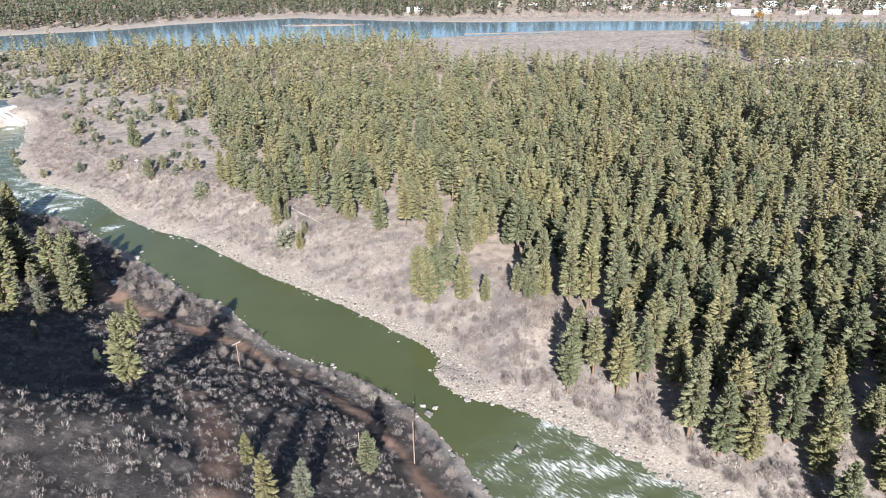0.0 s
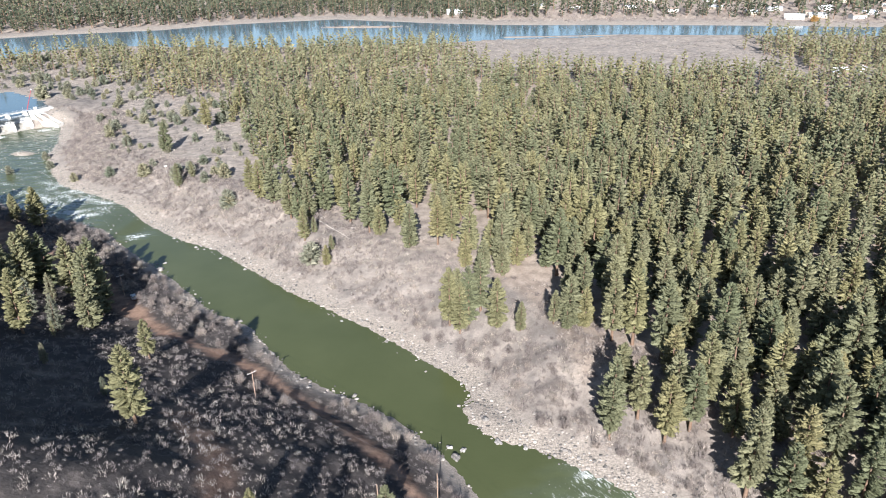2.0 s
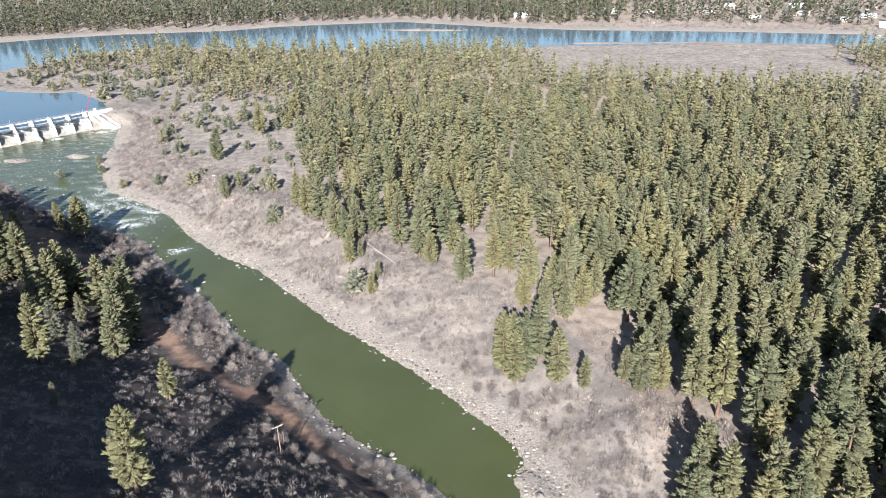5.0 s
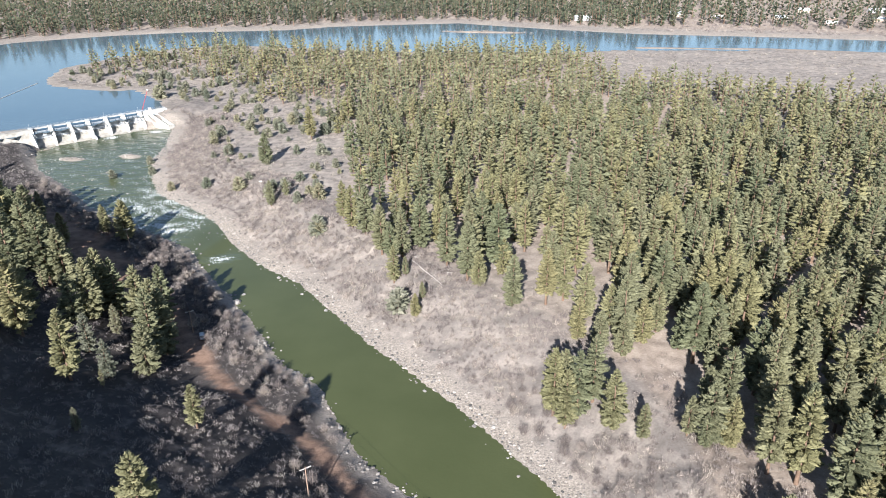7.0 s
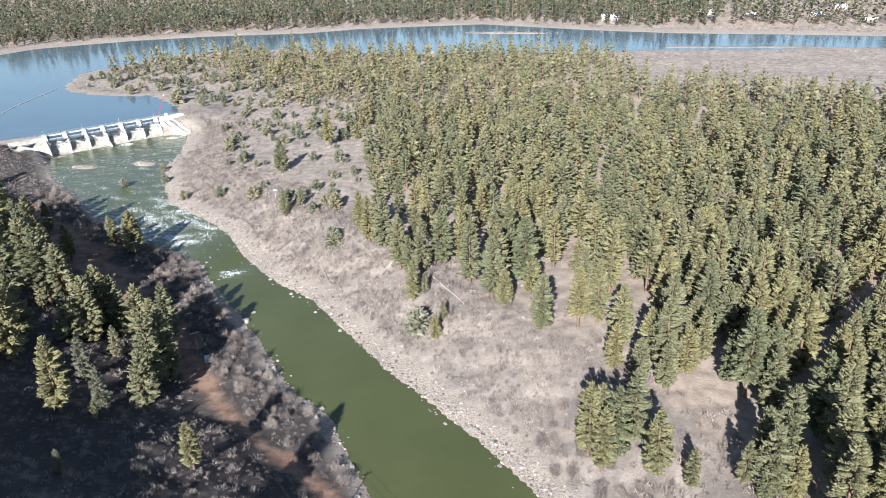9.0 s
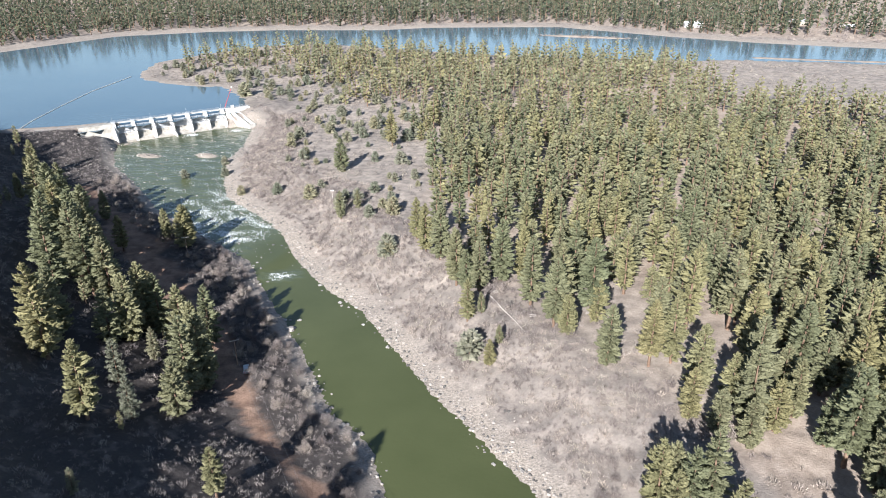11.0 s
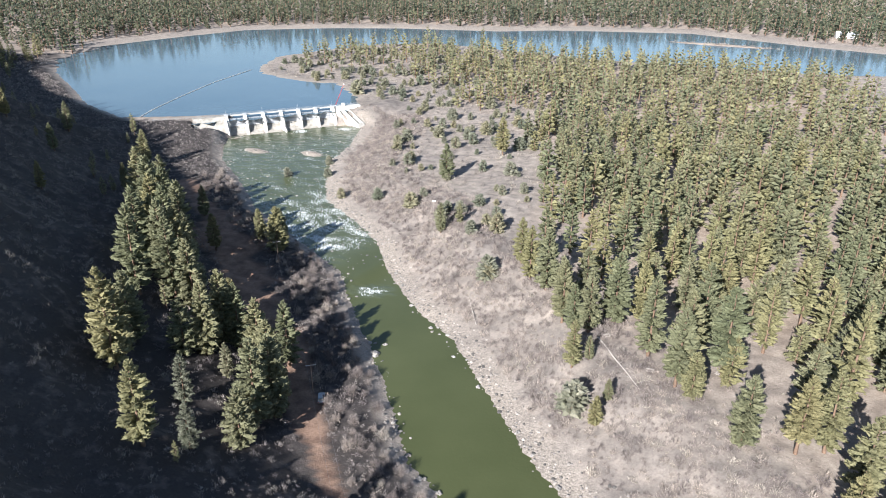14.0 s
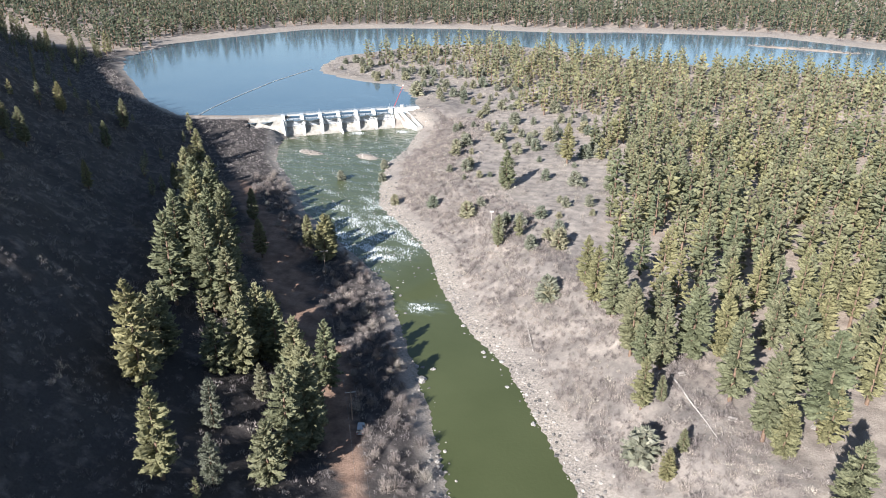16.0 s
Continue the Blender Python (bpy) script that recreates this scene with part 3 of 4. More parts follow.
# pines of the south bank and the lone ones, by their places
SOUTH_PINES = [(-155, 206, 0.85), (-149, 235, 1.05), (-151, 243, 1.1), (-158, 250, 1.1), (-185, 242, 0.9), (-184, 249, 1.0), (-188, 259, 1.0), (-183, 261, 0.9), (-170, 257, 1.0),
               (-186, 221, 1.1), (-196, 233, 1.15), (-192, 227, 1.05), (-217, 251, 1.1), (-212, 261, 1.15), (-225, 268, 1.15), (-224, 274, 1.1), (-212, 269, 0.9), (-234, 265, 1.15), (-243, 279, 1.2),
               (-248, 287, 1.1), (-253, 297, 1.05), (-262, 292, 1.15), (-275, 305, 1.15), (-290, 318, 1.1), (-283, 312, 1.2), (-297, 311, 1.1), (-270, 297, 1.15), (-305, 325, 1.0),
               (-232, 283, 0.8), (-250, 310, 0.6), (-284, 333, 0.65), (-243, 329, 0.7), (-228, 324, 1.0), (-231, 330, 0.85), (-234, 272, 1.1), (-368, 365, 0.75), (-362, 356, 0.6),
               (-326, 323, 0.6), (-144, 225, 0.9), (-165, 264, 0.9), (-196, 270, 0.85), (-207, 264, 1.0), (-86, 150, 0.75), (-109, 199, 0.55), (-48, 123, 0.42),
               (-40, 110, 0.5), (-23, 136, 0.55), (-328, 263, 0.55), (-389, 307, 0.6), (-340, 262, 0.45), (-294, 237, 0.6), (-299, 270, 0.42), (-362, 312, 0.5), (-399, 342, 0.6)]
GREY_PINES = [(-149, 214, 0.7), (-167, 227, 0.75), (-172, 246, 0.6), (-34, 116, 0.62), (-130, 181, 0.35), (-192, 188, 0.4), (-104, 167, 0.3)]
LONE_PINES = [(-207, 426, 0.95), (-174, 368, 0.5), (-168, 374, 0.4), (-200, 476, 0.8), (-86, 301, 0.6), (-72, 283, 0.45), (-71, 290, 0.3), (-82, 304, 0.32),
              (-97, 319, 0.8), (-92, 316, 0.7), (-87, 316, 0.85), (-67, 312, 1.0), (-56, 300, 0.85), (-55, 324, 1.0), (-46, 311, 0.95), (-82, 325, 1.0), (-75, 331, 1.0), (-36, 284, 0.9),
              (-126, 348, 0.7), (-118, 339, 0.75), (-110, 335, 0.9), (-16, 237, 0.85), (-13, 239, 0.9), (-9, 235, 0.85), (-5, 240, 0.85), (-12, 233, 0.7), (1, 231, 0.75), (9, 227, 0.5), (20, 226, 0.45), (24, 222, 0.4)]
for x, y, sc in SOUTH_PINES + LONE_PINES:
    place_pine(x, y, rng.uniform(0, 6.28), sc * rng.uniform(1.1, 1.26), int(rng.choice([0, 1, 2, 5])))


grey_model = make_tree("grey_pine", "thin grey-green half-bare pine on the slope", "tree", pine_arrays(205, 20, 3.4, 0.05, 70, 1, 4, 1500, 0.6, 0.5), NEEDLES_GREY, "grey pines on the slope")
for i, (x, y, sc) in enumerate(GREY_PINES):
    m = Matrix.Translation((x, y, float(height(x, y)))) @ Matrix.Rotation(i * 1.7, 4, "Z") @ Matrix.Scale(sc, 4)
    (grey_model if i == 0 else copy_thing(grey_model, Matrix())).matrix_basis = m

# junipers of the dry plateau
JUNIPERS = [(-298, 404, 1.2), (-294, 434, 0.9), (-280, 417, 0.8), (-250, 392, 0.9), (-229, 396, 1.0), (-205, 390, 1.2), (-180, 378, 1.3), (-173, 383, 1.0), (-171, 397, 0.9), (-149, 372, 1.3),
            (-136, 339, 1.5), (-226, 431, 0.6), (-197, 447, 1.0), (-244, 430, 0.7), (-380, 570, 1.8), (-446, 598, 1.1), (-364, 639, 1.4), (-358, 572, 0.9), (-303, 552, 1.2), (-273, 542, 1.3),
            (-264, 580, 1.3), (-213, 493, 1.2), (-233, 517, 1.4), (-80, 287, 1.5)]
jx, jy = scatter(-540, -120, 330, 800, 11.5, 21)
jz, ji = land(jx, jy)
k = (rng.uniform(0, 1, jx.size) < ji["north"] * step(ji["right"], 22, 40) * step(ji["near"], 8, 20) * (1 - forest_weight(jx, jy, ji)) * 0.6)
JUNIPERS = JUNIPERS + [(float(a), float(b), float(c)) for a, b, c in zip(jx[k], jy[k], rng.uniform(0.45, 1.25, k.sum()))]
juniper_models = [make_tree("juniper", "rounded grey-green juniper bush on dry ground", "bush", pine_arrays(210 + i, 4.6, 1.9 + 0.3 * i, 0.03, 64, 1, 4, 300, 0.36, 0.45), NEEDLES_GREY, "junipers on the plateau") for i in range(3)]
for i, (x, y, sc) in enumerate(JUNIPERS[:290]):
    sc *= 1.3
    m = Matrix.Translation((x, y, float(height(x, y)))) @ Matrix.Rotation(i * 1.3, 4, "Z") @ Matrix.Scale(sc, 4)
    (juniper_models[i] if i < 3 else copy_thing(juniper_models[i % 3], Matrix())).matrix_basis = m

# young trees dotted over the shaded hill
hx, hy = scatter(-1000, -120, 90, 760, 15, 31)
hz, hi = land(hx, hy)
grove = step(-hx, 640, 760)
k = hi["is_south"] & (hi["south"] > 42 - 30 * grove) & (hi["south"] < 420) & (rng.uniform(0, 1, hx.size) < 0.3 * step(-hx, 240, 330) + 0.06 + 0.6 * grove)
joined_forest("hillside_trees", "scattered young pines and junipers on the shaded hillside", [(a, b, c, rng.uniform(0, 6.28), rng.uniform(0.22, 0.55) * (1 + 0.9 * g), int(rng.randint(6)), rng.uniform(0.2, 1.0))
              for a, b, c, g in zip(hx[k], hy[k], hz[k], grove[k])], low_kinds, [NEEDLES_JOINED, BARK])


# ---- brush ----
def brush_arrays(seed, twigs, spread, tall, width, length=0.55):
    """A bare bush: many thin twigs that fan up and outwards through an uneven dome."""
    r = np.random.RandomState(seed)
    az, el = r.uniform(0, 6.283, twigs), np.arcsin(r.uniform(0.1, 1.0, twigs))
    way = np.stack([np.cos(az) * np.cos(el), np.sin(az) * np.cos(el), np.sin(el)], -1)
    lump = 0.85 + 0.25 * np.sin(3 * az + seed) * np.cos(el)
    at = way * (spread, spread, tall) * (r.uniform(0.1, 1.0, (twigs, 1)) ** 0.5) * lump[:, None] * 0.9
    d = way * 0.6 + (0, 0, 0.6) + r.normal(0, 0.3, (twigs, 3))
    d *= (length * tall * r.uniform(0.6, 1.1, (twigs, 1))) / np.linalg.norm(d, axis=1)[:, None]
    side = np.cross(d, r.normal(0, 1, (twigs, 3)))
    side *= (width * r.uniform(0.6, 1.3, (twigs, 1))) / (np.linalg.norm(side, axis=1)[:, None] + 1e-9)
    v = np.stack([at - d * 0.5 - side * 0.8, at + d * 0.5, at - d * 0.5 + side * 0.8], 1).reshape(-1, 3)
    return v, np.arange(3 * twigs).reshape(-1, 3)


def joined_brush(name, label, x, y, z, sizes, kinds, mat, category="shrubs"):
    vs, fs, ts, at = [], [], [], 0
    tints = np.random.RandomState(len(x)).uniform(0, 1, len(x))
    for i in range(len(x)):
        v, f = kinds[i % len(kinds)]
        a = i * 2.399
        c, s = math.cos(a) * sizes[i], math.sin(a) * sizes[i]
        vs.append(np.stack([v[:, 0] * c - v[:, 1] * s + x[i], v[:, 0] * s + v[:, 1] * c + y[i], v[:, 2] * sizes[i] + z[i] - 0.1], -1))
        fs.append(f + at)
        ts.append(np.full(len(v), tints[i]))
        at += len(v)
    me = mesh_of(name, np.concatenate(vs), np.concatenate(fs), mat)
    me.attributes.new("tint", "FLOAT", "POINT").data.foreach_set("value", np.concatenate(ts).astype(np.float32))
    return tagged(new(name, me), label, category, kind="stuff")


twig_kinds = [brush_arrays(90 + i, 100, 1.3, 1.5, 0.042, 0.42) for i in range(6)]
sage_kinds = [brush_arrays(110 + i, 60, 1.05, 1.0, 0.036, 0.45) for i in range(6)]

hill_kinds = [brush_arrays(130 + i, 54, 1.05, 1.1, 0.04, 0.4) for i in range(6)]
far_hill_kinds = [brush_arrays(150 + i, 50, 1.3, 1.2, 0.06, 0.42) for i in range(6)]

bx, by = scatter(-345, 160, 70, 540, 1.85, 11)
bz, bi = land(bx, by)
w = bi["north"] * step(bi["right"], 6, 13) * (1 - step(bi["right"], 36, 55)) * (0.95 + 0.5 * rough_ground(bx, by, 25))
w = w * (1 - 0.7 * step(-np.hypot((bx + 5) / 40, (by - 240) / 18), -1, -0.6))
k = rng.uniform(0, 1, bx.size) < w
joined_brush("willow_brush", "grey-brown leafless willow brush on the river bank", bx[k], by[k], bz[k], rng.choice([0.7, 0.95, 1.25, 1.8], k.sum()) * rng.uniform(0.85, 1.15, k.sum()), twig_kinds, TWIGS)

bx, by = scatter(-600, 60, 240, 870, 3.1, 12)
bz, bi = land(bx, by)
w = bi["north"] * step(bi["right"], 34, 50) * step(bi["near"], 4, 10) * (1 - 0.93 * forest_weight(bx, by, bi)) * (0.62 + 0.45 * rough_ground(bx, by, 33)) * np.where(bx > -110, 0.5, 1)
k = rng.uniform(0, 1, bx.size) < w
joined_brush("sagebrush", "grey-green sagebrush clumps scattered over the dry plateau", bx[k], by[k], bz[k], rng.choice([0.7, 1.0, 1.4, 2.2], k.sum()) * rng.uniform(0.85, 1.15, k.sum()), sage_kinds, SAGE)

bx, by = scatter(-640, 50, 85, 470, 2.35, 13)
bz, bi = land(bx, by)
w = bi["is_south"] * step(bi["south"], 4, 9) * step(away(bx, by, TRACK) - np.interp(-bx, [100, 125, 165, 205, 260, 300], [0, 0.5, 3, 4.5, 6, 2]), 2.5, 5) * (0.8 + 0.45 * rough_ground(bx, by, 23)) * (1 - step(bi["south"], 170, 215)) * np.where((bi["south"] < 26) | (bx > -130), 1.4, 0.85)
k = rng.uniform(0, 1, bx.size) < w
joined_brush("hillside_brush", "pale leafless brush on the shaded brown hillside", bx[k], by[k], bz[k], rng.choice([0.65, 0.9, 1.3, 1.9], k.sum()) * rng.uniform(0.85, 1.15, k.sum()), hill_kinds, HILL_TWIGS)

bx, by = scatter(-980, -250, 150, 640, 4.2, 16)
bz, bi = land(bx, by)
w = bi["is_south"] * step(bi["south"], 150, 200) * (1 - step(bi["south"], 420, 520)) * (0.6 + 0.5 * rough_ground(bx, by, 40))
w = np.maximum(w, 0.8 * bi["is_south"] * (bx < -636) * step(bi["south"], 6, 14) * (bi["south"] < 170))
k = rng.uniform(0, 1, bx.size) < w
joined_brush("upper_hill_brush", "pale leafless brush dotted over the dark upper hillside", bx[k], by[k], bz[k], rng.choice([0.9, 1.3, 1.9, 2.6], k.sum()) * rng.uniform(0.85, 1.15, k.sum()), far_hill_kinds, HILL_TWIGS)

# far sage flats and the far shore
bx, by = scatter(-60, 420, 660, 915, 5.5, 14)
bz, bi = land(bx, by)
k = rng.uniform(0, 1, bx.size) < bi["north"] * step(bi["near"], 3, 8) * (1 - forest_weight(bx, by, bi)) * (0.55 + 0.4 * rough_ground(bx, by, 40))
joined_brush("sage_flat", "grey sagebrush flat beside the reservoir", bx[k], by[k], bz[k], rng.uniform(0.9, 2.6, k.sum()), sage_kinds, SAGE)
bx, by = scatter(-520, 1200, 930, 1240, 11, 15)
bz, bi = land(bx, by)
k = rng.uniform(0, 1, bx.size) < (~bi["north"] & ~bi["lake"] & ~bi["is_south"]) * step(bi["far"], 12, 26) * np.where(bx > 60, 0.75, 0.3)
joined_brush("far_shore_brush", "pale leafless trees and brush along the far shore", bx[k], by[k], bz[k], rng.uniform(1.6, 4.2, k.sum()), twig_kinds, TWIGS)
ix = rng.uniform(-262, -132, 60)
iy = 1036 + rng.uniform(-6, 6, 60)
joined_brush("island_brush", "grey brush on the low island", ix, iy, height(ix, iy), rng.uniform(1.2, 3.2, 60), sage_kinds, SAGE)


# ---- helpers for built things ----
def part(name, bm, mat, parent=None, label="", smooth=False):
    me = bpy.data.meshes.new(name)
    for f in bm.faces:
        f.smooth = smooth
    bm.to_mesh(me)
    bm.free()
    me.materials.append(mat)
    ob = new(name, me)
    if parent:
        ob.parent = parent
    return tagged(ob, label)


def box(bm, x0, x1, y0, y1, z0, z1, bevel=0.0):
    v = [bm.verts.new((x, y, z)) for z in (z0, z1) for x, y in ((x0, y0), (x1, y0), (x1, y1), (x0, y1))]
    fs = [bm.faces.new([v[i] for i in q]) for q in ((3, 2, 1, 0), (4, 5, 6, 7), (0, 1, 5, 4), (1, 2, 6, 5), (2, 3, 7, 6), (3, 0, 4, 7))]
    if bevel:
        bmesh.ops.bevel(bm, geom=list({e for f in fs for e in f.edges}), offset=bevel, segments=2, affect="EDGES")
    return bm


def prism(bm, outline, x0, x1):
    """An outline in the y-z plane, drawn out along x."""
    a = [bm.verts.new((x0, y, z)) for y, z in outline]
    b = [bm.verts.new((x1, y, z)) for y, z in outline]
    bm.faces.new(a[::-1]), bm.faces.new(b)
    for i in range(len(a)):
        j = (i + 1) % len(a)
        bm.faces.new((a[i], a[j], b[j], b[i]))
    bmesh.ops.recalc_face_normals(bm, faces=bm.faces)
    return bm


def rod(bm, p, q, r0, r1=None, sides=6):
    p, q = Vector(p), Vector(q)
    r1 = r0 if r1 is None else r1
    m = Matrix.Translation((p + q) / 2) @ (q - p).to_track_quat("Z", "Y").to_matrix().to_4x4()
    bmesh.ops.create_cone(bm, cap_ends=True, segments=sides, radius1=r0, radius2=r1, depth=(q - p).length, matrix=m)
    return bm


def tube(bm, pts, radii, sides=6):
    """One unbroken tube along a line of points."""
    rings = []
    for i, p in enumerate(pts):
        d = (pts[min(i + 1, len(pts) - 1)] - pts[max(i - 1, 0)]).to_track_quat("Z", "Y")
        rings.append([bm.verts.new(p + d @ Vector((math.cos(k * 6.2832 / sides), math.sin(k * 6.2832 / sides), 0)) * radii[i]) for k in range(sides)])
    for a, b in zip(rings, rings[1:]):
        for k in range(sides):
            bm.faces.new((a[k], a[(k + 1) % sides], b[(k + 1) % sides], b[k]))
    bm.faces.new(rings[0][::-1]), bm.faces.new(rings[-1])
    return bm


def thing(name, label, category, group="", place=None):
    ob = tagged(new(name), label, category, group)
    if place is not None:
        ob.matrix_basis = place
    return ob


# ---- rocks ----
def rock_arrays(seed, flat):
    r = np.random.RandomState(seed)
    bm = bmesh.new()
    bmesh.ops.create_icosphere(bm, subdivisions=1, radius=1)
    v = np.array([x.co[:] for x in bm.verts]) * r.uniform(0.7, 1.15, (len(bm.verts), 1)) * (1.15, 0.9, flat)
    bm.verts.ensure_lookup_table()
    f = np.array([[x.index for x in g.verts] for g in bm.faces])
    bm.free()
    return v, f


rock_kinds = [rock_arrays(300 + i, 0.65) for i in range(8)]


def joined_rocks(name, label, x, y, z, sizes):
    vs, fs, at = [], [], 0
    for i in range(len(x)):
        v, f = rock_kinds[i % 8]
        a = i * 1.9
        c, s = math.cos(a) * sizes[i], math.sin(a) * sizes[i]
        vs.append(np.stack([v[:, 0] * c - v[:, 1] * s + x[i], v[:, 0] * s + v[:, 1] * c + y[i], v[:, 2] * sizes[i] + z[i]], -1))
        fs.append(f + at)
        at += len(v)
    return tagged(new(name, mesh_of(name, np.concatenate(vs), np.concatenate(fs), ROCK_JOINED)), label, "rocks", kind="stuff")


def rock_joined_material():
    m, n, l, b = material("bank_rock", 0.85, 0.2)
    c = ramp(n, l, n.new("ShaderNodeNewGeometry").outputs["Random Per Island"], [(0.0, (0.10, 0.095, 0.09)), (0.4, (0.27, 0.245, 0.225)), (1.0, (0.50, 0.45, 0.40))])
    l.new(mix(n, l, 0.6, c, ramp(n, l, noise_node(n, l, 1.7, 6), [(0.35, (0.6, 0.6, 0.6)), (0.65, (1.1, 1.1, 1.1))]), "MULTIPLY"), b.inputs["Base Color"])
    return m


ROCK_JOINED = rock_joined_material()
rx, ry = scatter(-400, 130, 95, 540, 1.15, 41)
rz, ri = land(rx, ry)
edge = np.where(ri["north"], np.exp(-((ri["right"] - 2.5) / 3.2) ** 2) * 0.75 + 0.10 * (ri["right"] < 14), 0) + np.where(ri["is_south"], np.exp(-((ri["left"] - 1.5) / 2.6) ** 2) * 0.42, 0)
edge = edge + np.where(ri["river"], 0.25 * np.exp(-(ri["dw"] / 2.0) ** 2) * (0.6 + rough_ground(rx, ry, 22)), 0)
bar = np.hypot((rx - 24) / 34, (ry - 180) / 20)
edge = edge + 0.35 * ri["north"] * (bar < 1) * (ri["right"] < 12)
edge = edge + 0.5 * (ri["river"] & (rz > ri["lev"] - 0.2))
rap = ri["river"] * ((rx < -192) * 0.085 + (rx - 0.75 * (ry - 165) > 10) * 0.05) * (0.7 + rough_ground(rx, ry, 12))
k = rng.uniform(0, 1, rx.size) < edge + rap
zz = np.where(ri["river"], np.maximum(ri["lev"] - 0.05, rz), rz)
sz = rng.uniform(0.16, 0.5, rx.size) * rng.choice([0.7, 1.0, 1.5], rx.size)
joined_rocks("bank_rocks", "pale grey rocks and cobbles along both river banks", rx[k], ry[k], zz[k], sz[k])

# boulders that stand out
boulder_meshes = []
for i in range(5):
    bm = bmesh.new()
    bmesh.ops.create_icosphere(bm, subdivisions=3, radius=1)
    for v in bm.verts:
        v.co *= 1 + 0.55 * noise.noise(v.co * 1.5 + Vector((i * 7.1, 0, 0))) + 0.10 * noise.noise(v.co * 4 + Vector((0, i * 3.7, 0)))
        v.co.z *= 0.72
    me = bpy.data.meshes.new("boulder")
    bm.to_mesh(me)
    bm.free()
    me.materials.append(ROCK)
    boulder_meshes.append(me)
BOULDERS = [(-149, 287, 1.5), (-10, 174, 1.3), (-8, 177, 0.9), (-12, 178, 0.8), (2, 181, 1.0), (16, 158, 1.1), (-2, 190, 0.9), (-155, 292, 0.8), (-150, 294, 0.7)]
for i in range(70):
    on_north = i % 2
    line = RIGHT_BANK[3:17] if on_north else LEFT_BANK[4:17]
    j = rng.randint(len(line) - 1)
    t = rng.uniform()
    BOULDERS.append((line[j][0] * (1 - t) + line[j + 1][0] * t + rng.normal(0, 2.0), line[j][1] * (1 - t) + line[j + 1][1] * t + rng.normal(0, 2.0), rng.uniform(0.3, 0.75)))
for i, (x, y, s) in enumerate(BOULDERS):
    z, inf = land(x, y)
    z = max(float(z), float(inf["lev"]) - 0.15)
    ob = tagged(new("boulder", boulder_meshes[i % 5]), "pale weathered boulder at the river's edge", "boulder", "boulders along the river")
    ob.matrix_basis = Matrix.Translation((x, y, z + 0.2 * s)) @ Matrix.Rotation(i * 2.1, 4, "Z") @ Matrix.Diagonal((s * 1.15, s * 0.9, s, 1))


# ---- bare willows along the south bank ----
def willow(i):
    r = np.random.RandomState(400 + i)
    root = thing("bare_willow", "leafless grey willow thicket by the river", "bush", "willows along the river")
    for _ in range(3):
        a, e = r.uniform(0, 6.28), r.uniform(0.25, 0.95)
        q = Vector((math.cos(a) * e * 1.7, math.sin(a) * e * 1.7, r.uniform(2.0, 3.0)))
        part("stem", rod(bmesh.new(), (q.x * 0.15, q.y * 0.15, -0.3), q, 0.08, 0.025, 5), TWIG_BARK, root)
    v, f = brush_arrays(500 + i, 520, 2.4, 3.5, 0.035, 0.3)
    v[:, 2] += 0.3
    ob = new("crown", mesh_of("crown", v, f, TWIGS_ALONE))
    ob.parent = root
    return root


TWIG_BARK = plain("willow_bark", (0.16, 0.13, 0.11), (0.33, 0.28, 0.25), 3, 0.9, 0.1)
willow_models = [willow(i) for i in range(5)]
sx, sy = scatter(-330, 60, 100, 400, 4.6, 51)
szz, si = land(sx, sy)
k = si["is_south"] & (si["left"] > 4) & (si["left"] < 21) & (away(sx, sy, TRACK) > 4.5) & (rng.uniform(0, 1, sx.size) < 0.74)
spots = list(zip(sx[k], sy[k], szz[k]))
nx_, ny_ = scatter(-30, 150, 60, 260, 4.8, 52)
nz_, ni = land(nx_, ny_)
k = ni["north"] & (ni["right"] > 7.5) & (ni["right"] < 24) & (rng.uniform(0, 1, nx_.size) < 0.6) & ((forest_weight(nx_, ny_, ni) < 0.4) | (ni["right"] < 17))
spots += list(zip(nx_[k], ny_[k], nz_[k]))
for i, (x, y, z) in enumerate(spots[:400]):
    s = rng.uniform(0.6, 1.25)
    m = Matrix.Translation((x, y, z)) @ Matrix.Rotation(i * 2.4, 4, "Z") @ Matrix.Diagonal((s, s, s * rng.uniform(0.85, 1.1), 1))
    (willow_models[i] if i < 5 else copy_thing(willow_models[i % 5], Matrix())).matrix_basis = m

# ---- the dam ----
STEEL = plain("galvanised_steel", (0.42, 0.43, 0.44), (0.62, 0.63, 0.64), 2, 0.45, 0.5, 0.6)
GATE = plain("painted_gate_steel", (0.34, 0.36, 0.39), (0.52, 0.54, 0.56), 0.6, 0.6, 0.4)
FACE = plain("stained_spillway_concrete", (0.27, 0.25, 0.215), (0.50, 0.475, 0.43), 0.35, 0.85, 0.2, relief=0.02)
du = (DAM_B - DAM_A).normalized()
DAM = Matrix.Translation(DAM_A) @ Matrix.Rotation(math.atan2(du.y, du.x), 4, "Z")
# along x from the embankment to the fish ladder; -y is downstream
dam = thing("dam", "low white concrete dam with six spillway gates", "dam", place=DAM)
BAY, PIER = 12.4, 2.0
for i in range(7):
    x = 1.0 + i * BAY
    bm = bmesh.new()
    prism(bm, [(3.5, 4), (3.5, 16.6), (-2.0, 16.6), (-3.2, 15.2), (-8.2, 9.4), (-8.8, 8.6), (-8.8, 4)], x - PIER / 2, x + PIER / 2)
    pier = part("pier", bm, CONCRETE, dam)
    bm = box(bmesh.new(), x - 1.25, x + 1.25, -2.2, 0.6, 16.6, 17.6, 0.12)
    part("hoist_housing", bm, GATE, pier, "grey steel hoist housing")
